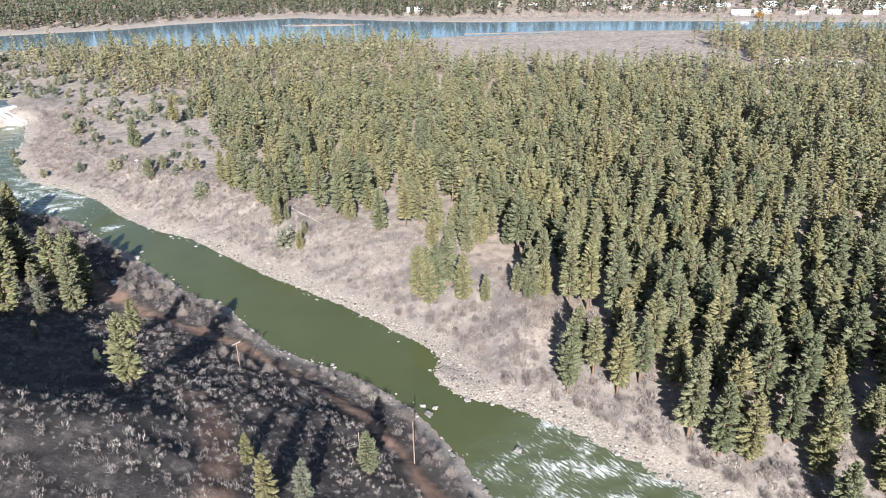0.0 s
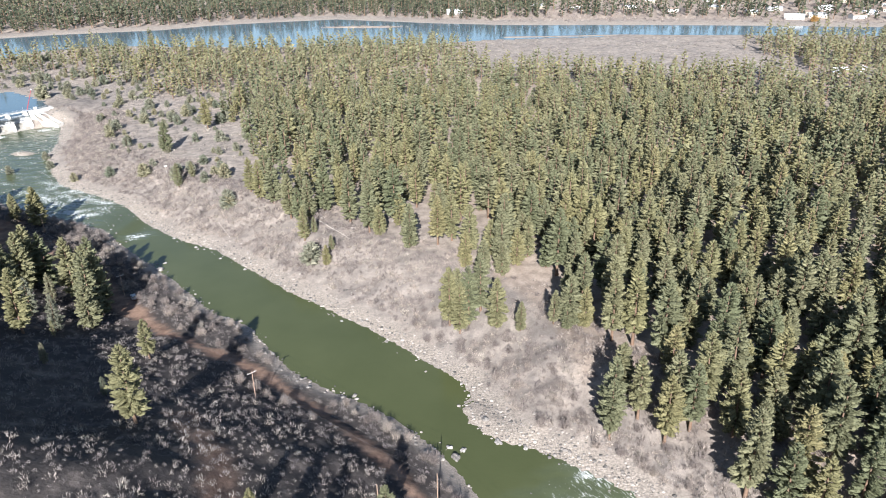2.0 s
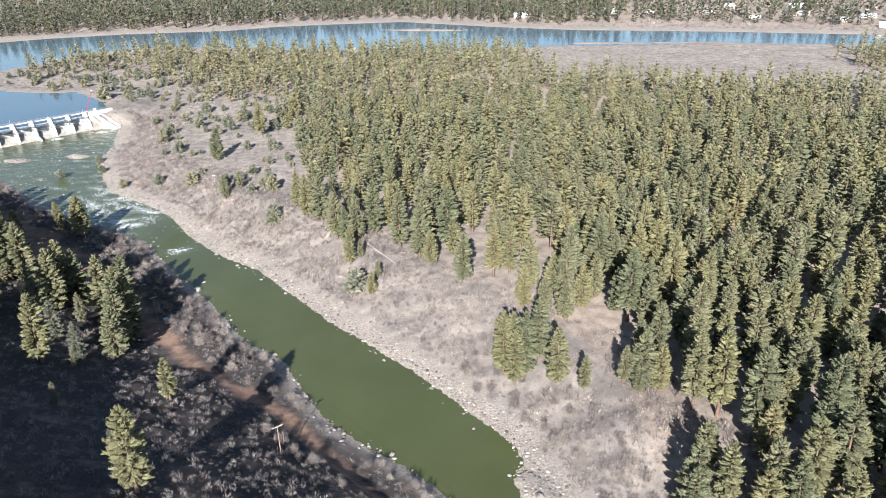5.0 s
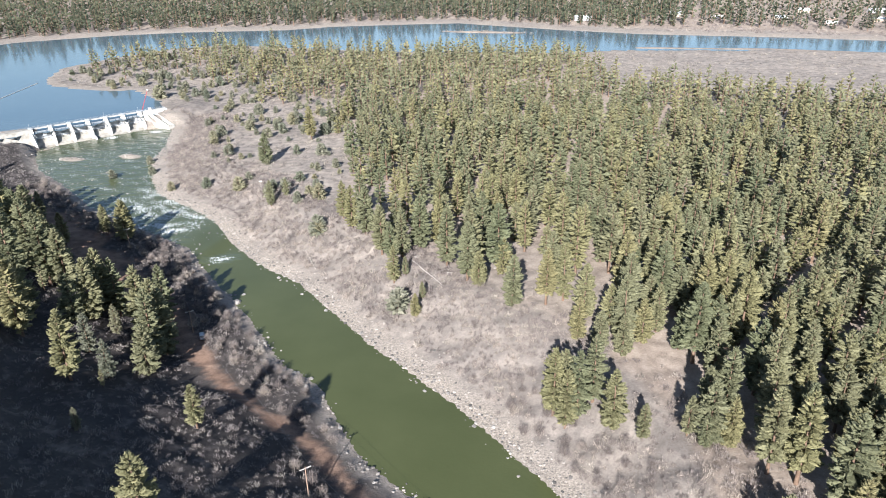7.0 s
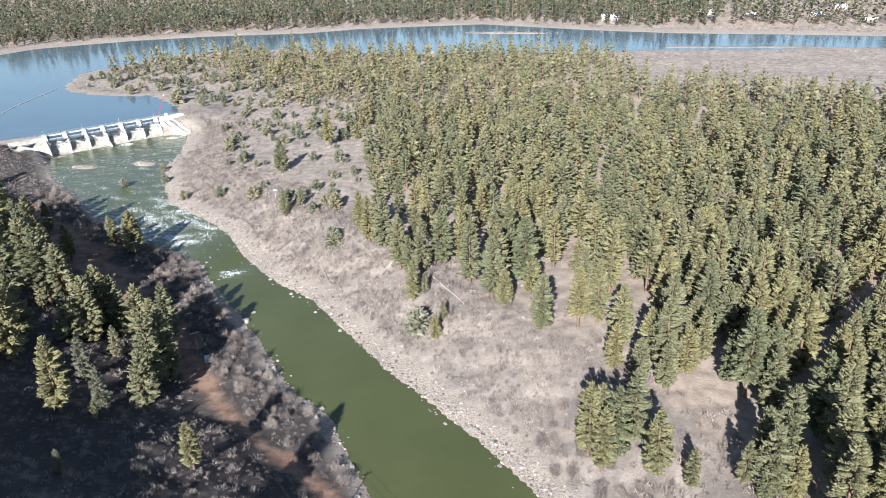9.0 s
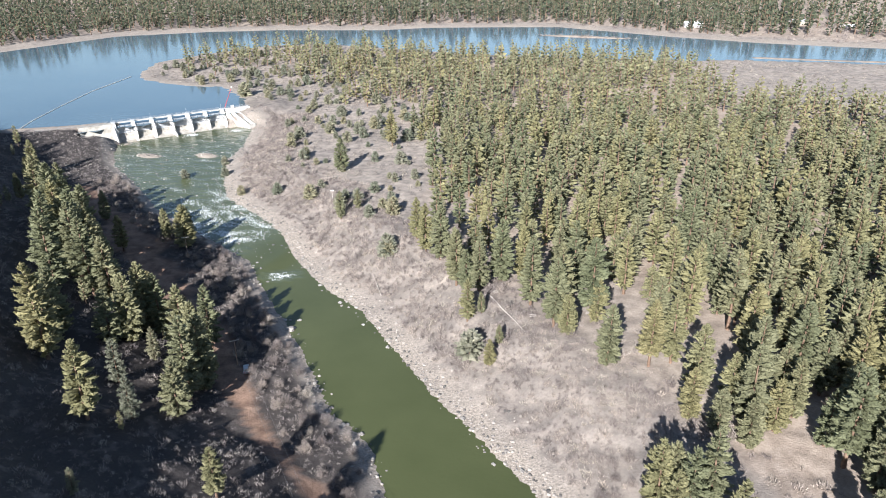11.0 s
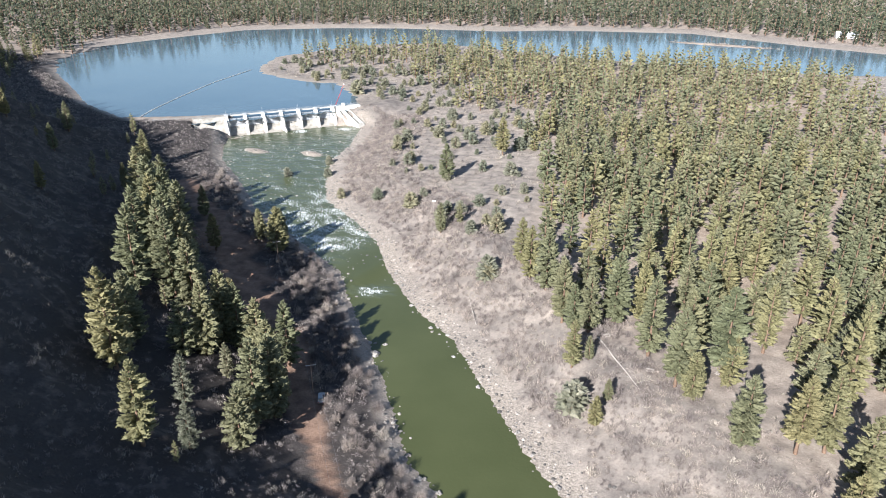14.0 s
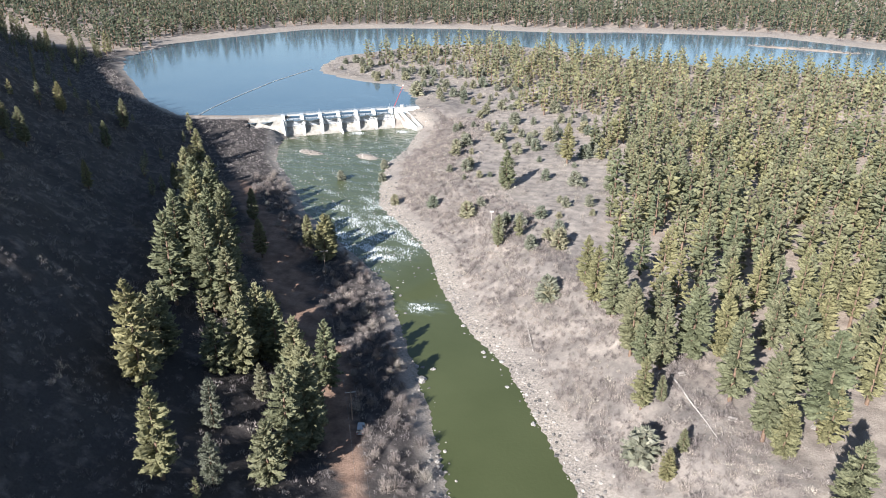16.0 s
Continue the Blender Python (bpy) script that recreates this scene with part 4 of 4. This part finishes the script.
for i in range(6):
    x0, x1 = 2.0 + i * BAY, 2.0 + i * BAY + BAY - PIER
    bm = bmesh.new()
    n_s = 8
    ring = []
    for k in range(n_s + 1):
        a = -0.42 + 0.80 * k / n_s
        ring.append((-6.2 + 7.0 * math.cos(a), 11.4 + 7.0 * math.sin(a)))
    back = [(y + 0.25, z) for y, z in ring[::-1]]
    ring, back = [(y - 2.4, z + 0.9) for y, z in ring], [(y - 2.4, z + 0.9) for y, z in back]
    prism(bm, ring + back, x0 + 0.05, x1 - 0.05)
    gate = part("gate", bm, GATE, dam, "curved grey steel spillway gate")
    for f in (0.2, 0.5, 0.8):
        bm = bmesh.new()
        xm = x0 + (x1 - x0) * f
        prism(bm, [(y - 0.28, z) for y, z in ring] + [(y - 0.01, z) for y, z in ring[::-1]], xm - 0.1, xm + 0.1)
        part("rib", bm, STEEL, gate)
    for zz_ in (10.2, 12.6):
        bm = box(bmesh.new(), x0 + 0.1, x1 - 0.1, -2.35, -1.75, zz_ + 0.75, zz_ + 1.05)
        part("beam", bm, STEEL, gate)
    for xa in (x0 + 0.5, x1 - 0.5):
        bm = bmesh.new()
        rod(bm, (xa, -2.0, 14.0), (xa, -7.6, 11.8), 0.22)
        rod(bm, (xa, -1.8, 10.6), (xa, -7.6, 11.8), 0.22)
        part("gate_arm", bm, STEEL, gate)
    bm = prism(bmesh.new(), [(3.5, 4), (3.5, 9.3), (1.0, 9.6), (-2.0, 9.2), (-6.0, 6.4), (-9.0, 5.4), (-9.0, 4)], x0, x1)
    part("spillway_sill", bm, FACE, dam, "stained concrete spillway sill")
    bm = box(bmesh.new(), x0 - 0.2, x1 + 0.2, 0.4, 3.4, 16.0, 16.5)
    part("deck", bm, CONCRETE, dam)
for y in (0.5, 3.3):
    for i in range(44):
        bm = rod(bmesh.new(), (i * 2.2, y, 16.5), (i * 2.2, y, 17.6), 0.05, sides=5)
        part("rail_post", bm, STEEL, dam)
    for z in (17.05, 17.6):
        part("handrail", rod(bmesh.new(), (-46 if y > 0 else 0, y, z), (96, y, z), 0.045, sides=5), STEEL, dam)
for x in (1.0, 25.8, 50.6, 75.4):
    bm = rod(bmesh.new(), (x, 1.8, 16.5), (x, 1.8, 20.0), 0.09, 0.06)
    rod(bm, (x, 1.8, 20.0), (x, 0.9, 20.1), 0.06)
    part("lamp_post", bm, STEEL, dam)
# embankment wall with its sloping end, training walls
bm = prism(bmesh.new(), [(3.0, 5), (3.0, 16.5), (-2.4, 16.5), (-7.0, 8.4), (-7.6, 5)], -21, 0.2)
part("retaining_wall", bm, FACE, dam, "sloping pale concrete retaining wall")
bm = prism(bmesh.new(), [(-1, 3.5), (-1, 15.6), (-4, 15.0), (-15.5, 7.4), (-15.5, 3.5)], -0.6, 0.6)
part("training_wall", bm, CONCRETE, dam)
bm = prism(bmesh.new(), [(-6, 4), (-6, 9.2), (-17, 6.6), (-17, 4)], 1.0 + 3 * BAY - 0.5, 1.0 + 3 * BAY + 0.5)
part("divider_wall", bm, CONCRETE, dam)
bm = box(bmesh.new(), 76.2, 96.5, -1.2, 3.4, 5, 16.4, 0.1)
part("abutment", bm, CONCRETE, dam)
# fish ladder: a stepped channel between two walls, and its pools
ladder = thing("fish_ladder", "stepped white concrete fish ladder below the dam", "fish ladder", place=DAM @ Matrix.Translation((82.5, -1.2, 0)) @ Matrix.Rotation(0.32, 4, "Z"))
for x in (-2.2, 2.2):
    part("channel_wall", prism(bmesh.new(), [(0, 5), (0, 16.0), (-4, 15.6), (-23, 8.2), (-23, 5)], x - 0.35, x + 0.35), CONCRETE, ladder)
for k in range(10):
    y1 = -1.5 - 2.1 * k
    part("weir", box(bmesh.new(), -1.85, 1.85, y1 - 0.25, y1, 5, 14.2 - 0.72 * k), CONCRETE, ladder)
part("channel_end", box(bmesh.new(), -2.55, 2.55, -23.6, -23.0, 4.5, 8.3), CONCRETE, ladder)
part("channel_floor", prism(bmesh.new(), [(0, 5), (0, 13.0), (-23, 5.6), (-23, 5)], -1.85, 1.85), FACE, ladder)
side = thing("side_channel", "short curved concrete outlet wall beside the spillway", "wall", place=DAM @ Matrix.Translation((77.4, -4, 0)) @ Matrix.Rotation(0.5, 4, "Z"))
part("outlet_wall", prism(bmesh.new(), [(0, 4.5), (0, 15.5), (-3, 14.6), (-8, 9.6), (-15, 7.4), (-15, 4.5)], -0.5, 0.5), CONCRETE, side)
part("outlet_wall", prism(bmesh.new(), [(-6, 4.5), (-6, 10.5), (-12, 8.2), (-17, 7.0), (-17, 4.5)], 2.6, 3.5), CONCRETE, side)
part("outlet_floor", box(bmesh.new(), 0.5, 2.6, -15, -1, 4.6, 7.0), FACE, side)
house = thing("control_box", "small white control cabin on the dam deck", "cabin", place=DAM @ Matrix.Translation((84, 1.2, 16.5)))
part("walls", box(bmesh.new(), -1.0, 1.0, -0.8, 0.8, 0, 1.9, 0.03), CONCRETE, house)
part("roof", box(bmesh.new(), -1.15, 1.15, -0.95, 0.95, 1.9, 2.05, 0.02), GATE, house)
RED = plain("red_paint", (0.42, 0.06, 0.08), (0.58, 0.12, 0.14), 2, 0.5, 0.4)
mast = thing("crane_boom", "leaning red lattice crane boom above the dam", "crane", place=DAM @ Matrix.Translation((78.5, 2.9, 16.4)))
bm = bmesh.new()
tip = Vector((9.5, 8.0, 13.5))
for o in ((0.28, 0, 0), (-0.28, 0, 0), (0, 0.3, 0)):
    rod(bm, o, tip + Vector(o) * 0.3, 0.10, 0.07)
for k in range(12):
    p, q = tip * (k / 12), tip * ((k + 1) / 12)
    s0, s1 = 1 - 0.7 * k / 12, 1 - 0.7 * (k + 1) / 12
    rod(bm, p + Vector((0.28, 0, 0)) * s0, q - Vector((0.28, 0, 0)) * s1, 0.05, sides=4)
    rod(bm, p + Vector((0, 0.3, 0)) * s0, q + Vector((0.28, 0, 0)) * s1, 0.05, sides=4)
part("boom", bm, RED, mast)
bm = bmesh.new()
bmesh.ops.create_icosphere(bm, subdivisions=2, radius=0.7, matrix=Matrix.Translation(tip))
part("tip", bm, CONCRETE, mast, "white tip", True)
part("pedestal", box(bmesh.new(), -0.8, 0.8, -0.8, 0.8, -0.2, 0.5, 0.05), GATE, mast)

# the string of floats across the reservoir
FLOAT = plain("weathered_float", (0.42, 0.42, 0.40), (0.66, 0.65, 0.62), 2, 0.6, 0.3)
boom_line = [Vector(p) for p in ((-452, 418, LAKE_Z), (-470, 446, LAKE_Z), (-492, 489, LAKE_Z), (-518, 545, LAKE_Z), (-540, 612, LAKE_Z))]
boom = thing("log_boom", "string of pale floats across the reservoir", "boom")
bm = rod(bmesh.new(), (-0.95, 0, 0.12), (0.95, 0, 0.12), 0.34, sides=8)
bmesh.ops.bevel(bm, geom=bm.edges[:], offset=0.05, segments=1, affect="EDGES")
float_me = part("float", bm, FLOAT, boom).data
first = True
for a, b in zip(boom_line, boom_line[1:]):
    for k in range(int((b - a).length / 2.3)):
        ob = boom.children[0] if first else new("float", float_me)
        first = False
        ob.parent = boom
        p = a.lerp(b, k * 2.3 / (b - a).length)
        ob.matrix_basis = Matrix.Translation(p) @ Matrix.Rotation(math.atan2(b.y - a.y, b.x - a.x), 4, "Z")

# ---- utility line and the car ----
POLE = plain("pole_wood", (0.22, 0.15, 0.11), (0.42, 0.31, 0.24), 3, 0.9, 0.15)
WHITE = plain("pale_wood", (0.5, 0.46, 0.42), (0.68, 0.64, 0.6), 3, 0.8, 0.2)
WIRE = plain("wire", (0.10, 0.10, 0.11), (0.18, 0.18, 0.19), 2, 0.5, 0.4, 0.5)
tops = []
for x, y, h, arm in ((-220, 316, 10, 1), (-150, 258, 9.6, 1), (-71, 187, 9.5, 1), (-12.6, 148, 14, 0), (40, 96, 12, 1)):
    z = float(height(x, y))
    p = thing("utility_pole", "wooden utility pole with a pale crossarm" if arm else "tall bare wooden utility pole", "pole", "utility poles along the track", Matrix.Translation((x, y, z)) @ Matrix.Rotation(-0.75, 4, "Z"))
    part("shaft", rod(bmesh.new(), (0, 0, -0.8), (0, 0, h), 0.19, 0.12, 8), POLE, p)
    if arm:
        part("crossarm", box(bmesh.new(), -0.08, 0.08, -1.5, 1.5, h - 0.6, h - 0.42, 0.02), WHITE, p)
        for s in (-1.35, 0.9, 1.35):
            part("insulator", rod(bmesh.new(), (0, s, h - 0.42), (0, s, h - 0.18), 0.07, 0.05), WHITE, p)
    tops.append(Vector((x, y, z + h - 0.2)))
p = thing("utility_pole", "short bare wooden pole beside a pine", "pole", "utility poles along the track", Matrix.Translation((-26, 142, float(height(-26, 142)))))
part("shaft", rod(bmesh.new(), (0, 0, -0.6), (0, 0, 8), 0.16, 0.11, 8), POLE, p)
for a, b in zip(tops, tops[1:]):
    for off in (-1.3, 1.3):
        o = Vector((0.68 * off, 0.73 * off, 0))
        bm = bmesh.new()
        pts = [a.lerp(b, k / 12) + o - Vector((0, 0, 5.0 * (k / 12) * (1 - k / 12))) for k in range(13)]
        tube(bm, pts, [0.02] * 13, 4)
        part("power_line", bm, WIRE)["category"] = "cable"
for o in list(scene.objects):
    if o.name.startswith("power_line"):
        tagged(o, "thin dark power line sagging between poles", "cable", "power lines")

PAINT = plain("silver_car_paint", (0.42, 0.44, 0.46), (0.5, 0.52, 0.54), 1, 0.3, 0.5, 0.3)
GLASS = plain("dark_car_glass", (0.02, 0.022, 0.025), (0.04, 0.042, 0.045), 1, 0.08, 0.6)
RUBBER = plain("tyre_rubber", (0.02, 0.02, 0.02), (0.04, 0.04, 0.04), 4, 0.9, 0.2)
cz = float(height(-145, 256))
car = thing("car", "silver station wagon parked on the dirt track", "car", place=Matrix.Translation((-145, 256, cz + 0.05)) @ Matrix.Rotation(radians(128), 4, "Z"))
bm = bmesh.new()
box(bm, -2.3, 2.3, -0.92, 0.92, 0.32, 0.98, 0.12)
part("body", bm, PAINT, car, smooth=False)
bm = bmesh.new()
prism(bm, [(-0.84, 0.95), (-0.68, 1.60), (0.68, 1.60), (0.84, 0.95)], -2.1, 0.95)
for v in bm.verts:
    if v.co.z > 1.5:
        v.co.x += 0.35 if v.co.x < 0 else -0.75
part("cabin", bm, GLASS, car, "dark glazed cabin")
part("roof_panel", box(bmesh.new(), -1.72, 0.18, -0.69, 0.69, 1.585, 1.66, 0.03), PAINT, car)
for x in (-1.45, 1.45):
    for y in (-0.85, 0.85):
        wheel = part("wheel", rod(bmesh.new(), (x, y - 0.1, 0.33), (x, y + 0.1, 0.33), 0.34, sides=16), RUBBER, car)
        part("rim", rod(bmesh.new(), (x, y - 0.115, 0.33), (x, y + 0.115, 0.33), 0.2, sides=12), STEEL, wheel)
for y in (-0.65, 0.65):
    part("headlight", box(bmesh.new(), 2.2, 2.32, y - 0.2, y + 0.2, 0.66, 0.84, 0.02), CONCRETE, car)
    part("tail_light", box(bmesh.new(), -2.32, -2.2, y - 0.15, y + 0.15, 0.66, 0.9, 0.02), RED, car)

# ---- picnic ground ----
DEAD = plain("bleached_wood", (0.34, 0.30, 0.27), (0.58, 0.53, 0.48), 2, 0.9, 0.1)
for ax, ay, bx_, by_, rad in ((-83, 314, -64, 295, 0.30), (-54, 319, -49, 324, 0.25), (-128, 318, -138, 330, 0.2)):
    za, zb = float(height(ax, ay)) + 0.25, float(height(bx_, by_)) + 0.2
    log = thing("fallen_log", "bleached fallen pine trunk with broken branches", "log", "fallen logs")
    a, b = Vector((ax, ay, za)), Vector((bx_, by_, zb))
    bm = bmesh.new()
    n_k = 8
    pts = [a.lerp(b, k / n_k) for k in range(n_k + 1)]
    for p0 in pts[1:-1]:
        p0.z = max(p0.z, float(height(p0.x, p0.y)) + 0.2)
    tube(bm, pts, [rad * (1 - 0.08 * k) for k in range(n_k + 1)], 7)
    part("trunk", bm, DEAD, log)
    for k in range(26):
        f = rng.uniform(0.15, 1)
        p0 = a.lerp(b, f)
        p0.z = max(p0.z, float(height(p0.x, p0.y)) + 0.25)
        d = Vector((rng.normal(), rng.normal(), rng.uniform(0.05, 0.6))).normalized() * rng.uniform(1.0, 3.0) * (rad / 0.3)
        part("branch", rod(bmesh.new(), p0, p0 + d + (b - a).normalized() * 0.8, 0.05, 0.015, 4), DEAD, log)
for x, y, turn in ((-64, 304, 0.2), (-81, 316, 0.9), (-47, 312, 1.4)):
    t = thing("picnic_table", "weathered grey picnic table with two benches", "table", "picnic tables", Matrix.Translation((x, y, float(height(x, y)))) @ Matrix.Rotation(turn, 4, "Z"))
    for k in range(4):
        part("plank", box(bmesh.new(), -1.1, 1.1, -0.4 + 0.2 * k, -0.22 + 0.2 * k, 0.71, 0.76, 0.008), DEAD, t)
    for s in (-0.75, 0.75):
        part("bench", box(bmesh.new(), -1.1, 1.1, s - 0.13, s + 0.13, 0.42, 0.47, 0.01), DEAD, t)
    for s in (-0.75, 0.75):
        bm = box(bmesh.new(), s - 0.04, s + 0.04, -0.8, 0.8, 0.34, 0.42)
        rod(bm, (s, -0.6, 0), (s, -0.2, 0.72), 0.05, sides=4), rod(bm, (s, 0.6, 0), (s, 0.2, 0.72), 0.05, sides=4)
        part("leg_frame", bm, DEAD, t)
sign = thing("notice_board", "small white notice board on a post", "sign", place=Matrix.Translation((-189, 386, float(height(-189, 386)))) @ Matrix.Rotation(0.5, 4, "Z"))
part("post", rod(bmesh.new(), (0, 0, -0.3), (0, 0, 4.5), 0.09, 0.07), WHITE, sign)
part("board", box(bmesh.new(), -0.9, 0.9, -0.06, 0.06, 4.3, 5.0, 0.02), WHITE, sign)

# ---- houses beyond the water and in the woods ----
WALLS = [plain("white_siding", (0.66, 0.66, 0.64), (0.8, 0.8, 0.78), 1, 0.7, 0.3), plain("tan_siding", (0.42, 0.36, 0.29), (0.56, 0.48, 0.4), 1, 0.8, 0.2), plain("brown_siding", (0.2, 0.12, 0.09), (0.32, 0.2, 0.15), 1, 0.8, 0.2)]
ROOFS = [plain("grey_shingle", (0.3, 0.31, 0.33), (0.48, 0.49, 0.5), 2, 0.8, 0.3), plain("pale_metal_roof", (0.62, 0.64, 0.66), (0.78, 0.8, 0.82), 1, 0.4, 0.5), plain("brown_shingle", (0.22, 0.17, 0.14), (0.34, 0.27, 0.22), 2, 0.85, 0.2)]


def build_house(x, y, long, deep, tall, turn, wall, roof):
    z = float(height(x, y))
    h = thing("house", ("white", "tan", "brown")[wall] + " single-storey house with a " + ("grey", "pale metal", "brown")[roof] + " gable roof", "house", "houses by the reservoir", Matrix.Translation((x, y, z)) @ Matrix.Rotation(turn, 4, "Z"))
    part("wall", box(bmesh.new(), -long / 2, long / 2, -deep / 2, deep / 2, -0.6, tall), WALLS[wall], h)
    r = deep / 2 + 0.5
    part("roof", prism(bmesh.new(), [(-r, tall - 0.15), (0, tall + deep * 0.22), (r, tall - 0.15), (r, tall + 0.05), (0, tall + deep * 0.22 + 0.25), (-r, tall + 0.05)], -long / 2 - 0.5, long / 2 + 0.5), ROOFS[roof], h)
    part("gable", prism(bmesh.new(), [(-deep / 2, tall - 0.1), (0, tall + deep * 0.2), (deep / 2, tall - 0.1)], -long / 2 + 0.02, long / 2 - 0.02), WALLS[wall], h)
    n_w = max(2, int(long / 4))
    for k in range(n_w):
        xw = -long / 2 + long * (k + 0.5) / n_w
        if k == n_w // 2:
            part("door", box(bmesh.new(), xw - 0.5, xw + 0.5, -deep / 2 - 0.05, -deep / 2 + 0.05, 0, 2.1), WALLS[2], h)
        else:
            win = part("window", box(bmesh.new(), xw - 0.8, xw + 0.8, -deep / 2 - 0.05, -deep / 2 + 0.05, 1.0, 2.2), GLASS, h)
            part("sill", box(bmesh.new(), xw - 0.9, xw + 0.9, -deep / 2 - 0.12, -deep / 2 + 0.02, 0.9, 1.0), WALLS[0], win)
    part("chimney", box(bmesh.new(), long * 0.2, long * 0.2 + 0.8, 0.6, 1.4, tall, tall + deep * 0.22 + 1.2), CONCRETE, h)
    return h


build_house(296, 663, 12, 8, 3.0, 0.1, 2, 1), build_house(347, 652, 15, 8, 3.4, -0.1, 0, 1), build_house(285, 648, 10, 8, 3, 0.7, 1, 0), build_house(318, 672, 8, 6, 2.8, 0.2, 0, 0)
hr = np.random.RandomState(77)
for x, y in ((404, 1062), (440, 1075), (487, 1060), (533, 1055), (575, 1040), (448, 1110), (520, 1100), (364, 1120), (610, 1080), (560, 1130), (480, 1150), (410, 1160), (330, 1180), (640, 1140),
             (590, 1190), (700, 1120), (260, 1160), (200, 1190), (120, 1210), (60, 1220), (-74, 1160), (540, 1250), (450, 1260), (640, 1270), (720, 1220), (350, 1290), (760, 1300), (250, 1280)):
    build_house(x, y, hr.uniform(14, 26), hr.uniform(9, 14), hr.uniform(3.2, 5.0), hr.uniform(-0.5, 0.5), int(hr.choice([0, 0, 1])), int(hr.choice([0, 1, 1, 2])))
GOLD = twig_material("golden_willow_twigs", (0.35, 0.2, 0.06), (0.6, 0.38, 0.14), False)
gw = thing("golden_willow", "rounded golden willow tree on the far shore", "tree", place=Matrix.Translation((418, 1030, float(height(418, 1030)))))
part("trunk", rod(bmesh.new(), (0, 0, -0.5), (0, 0, 4), 0.5, 0.25, 8), BARK, gw)
gv, gf = brush_arrays(600, 700, 8.0, 10.0, 0.35, 0.2)
g_ob = new("crown", mesh_of("crown", gv + (0, 0, 1), gf, GOLD))
g_ob.parent = gw
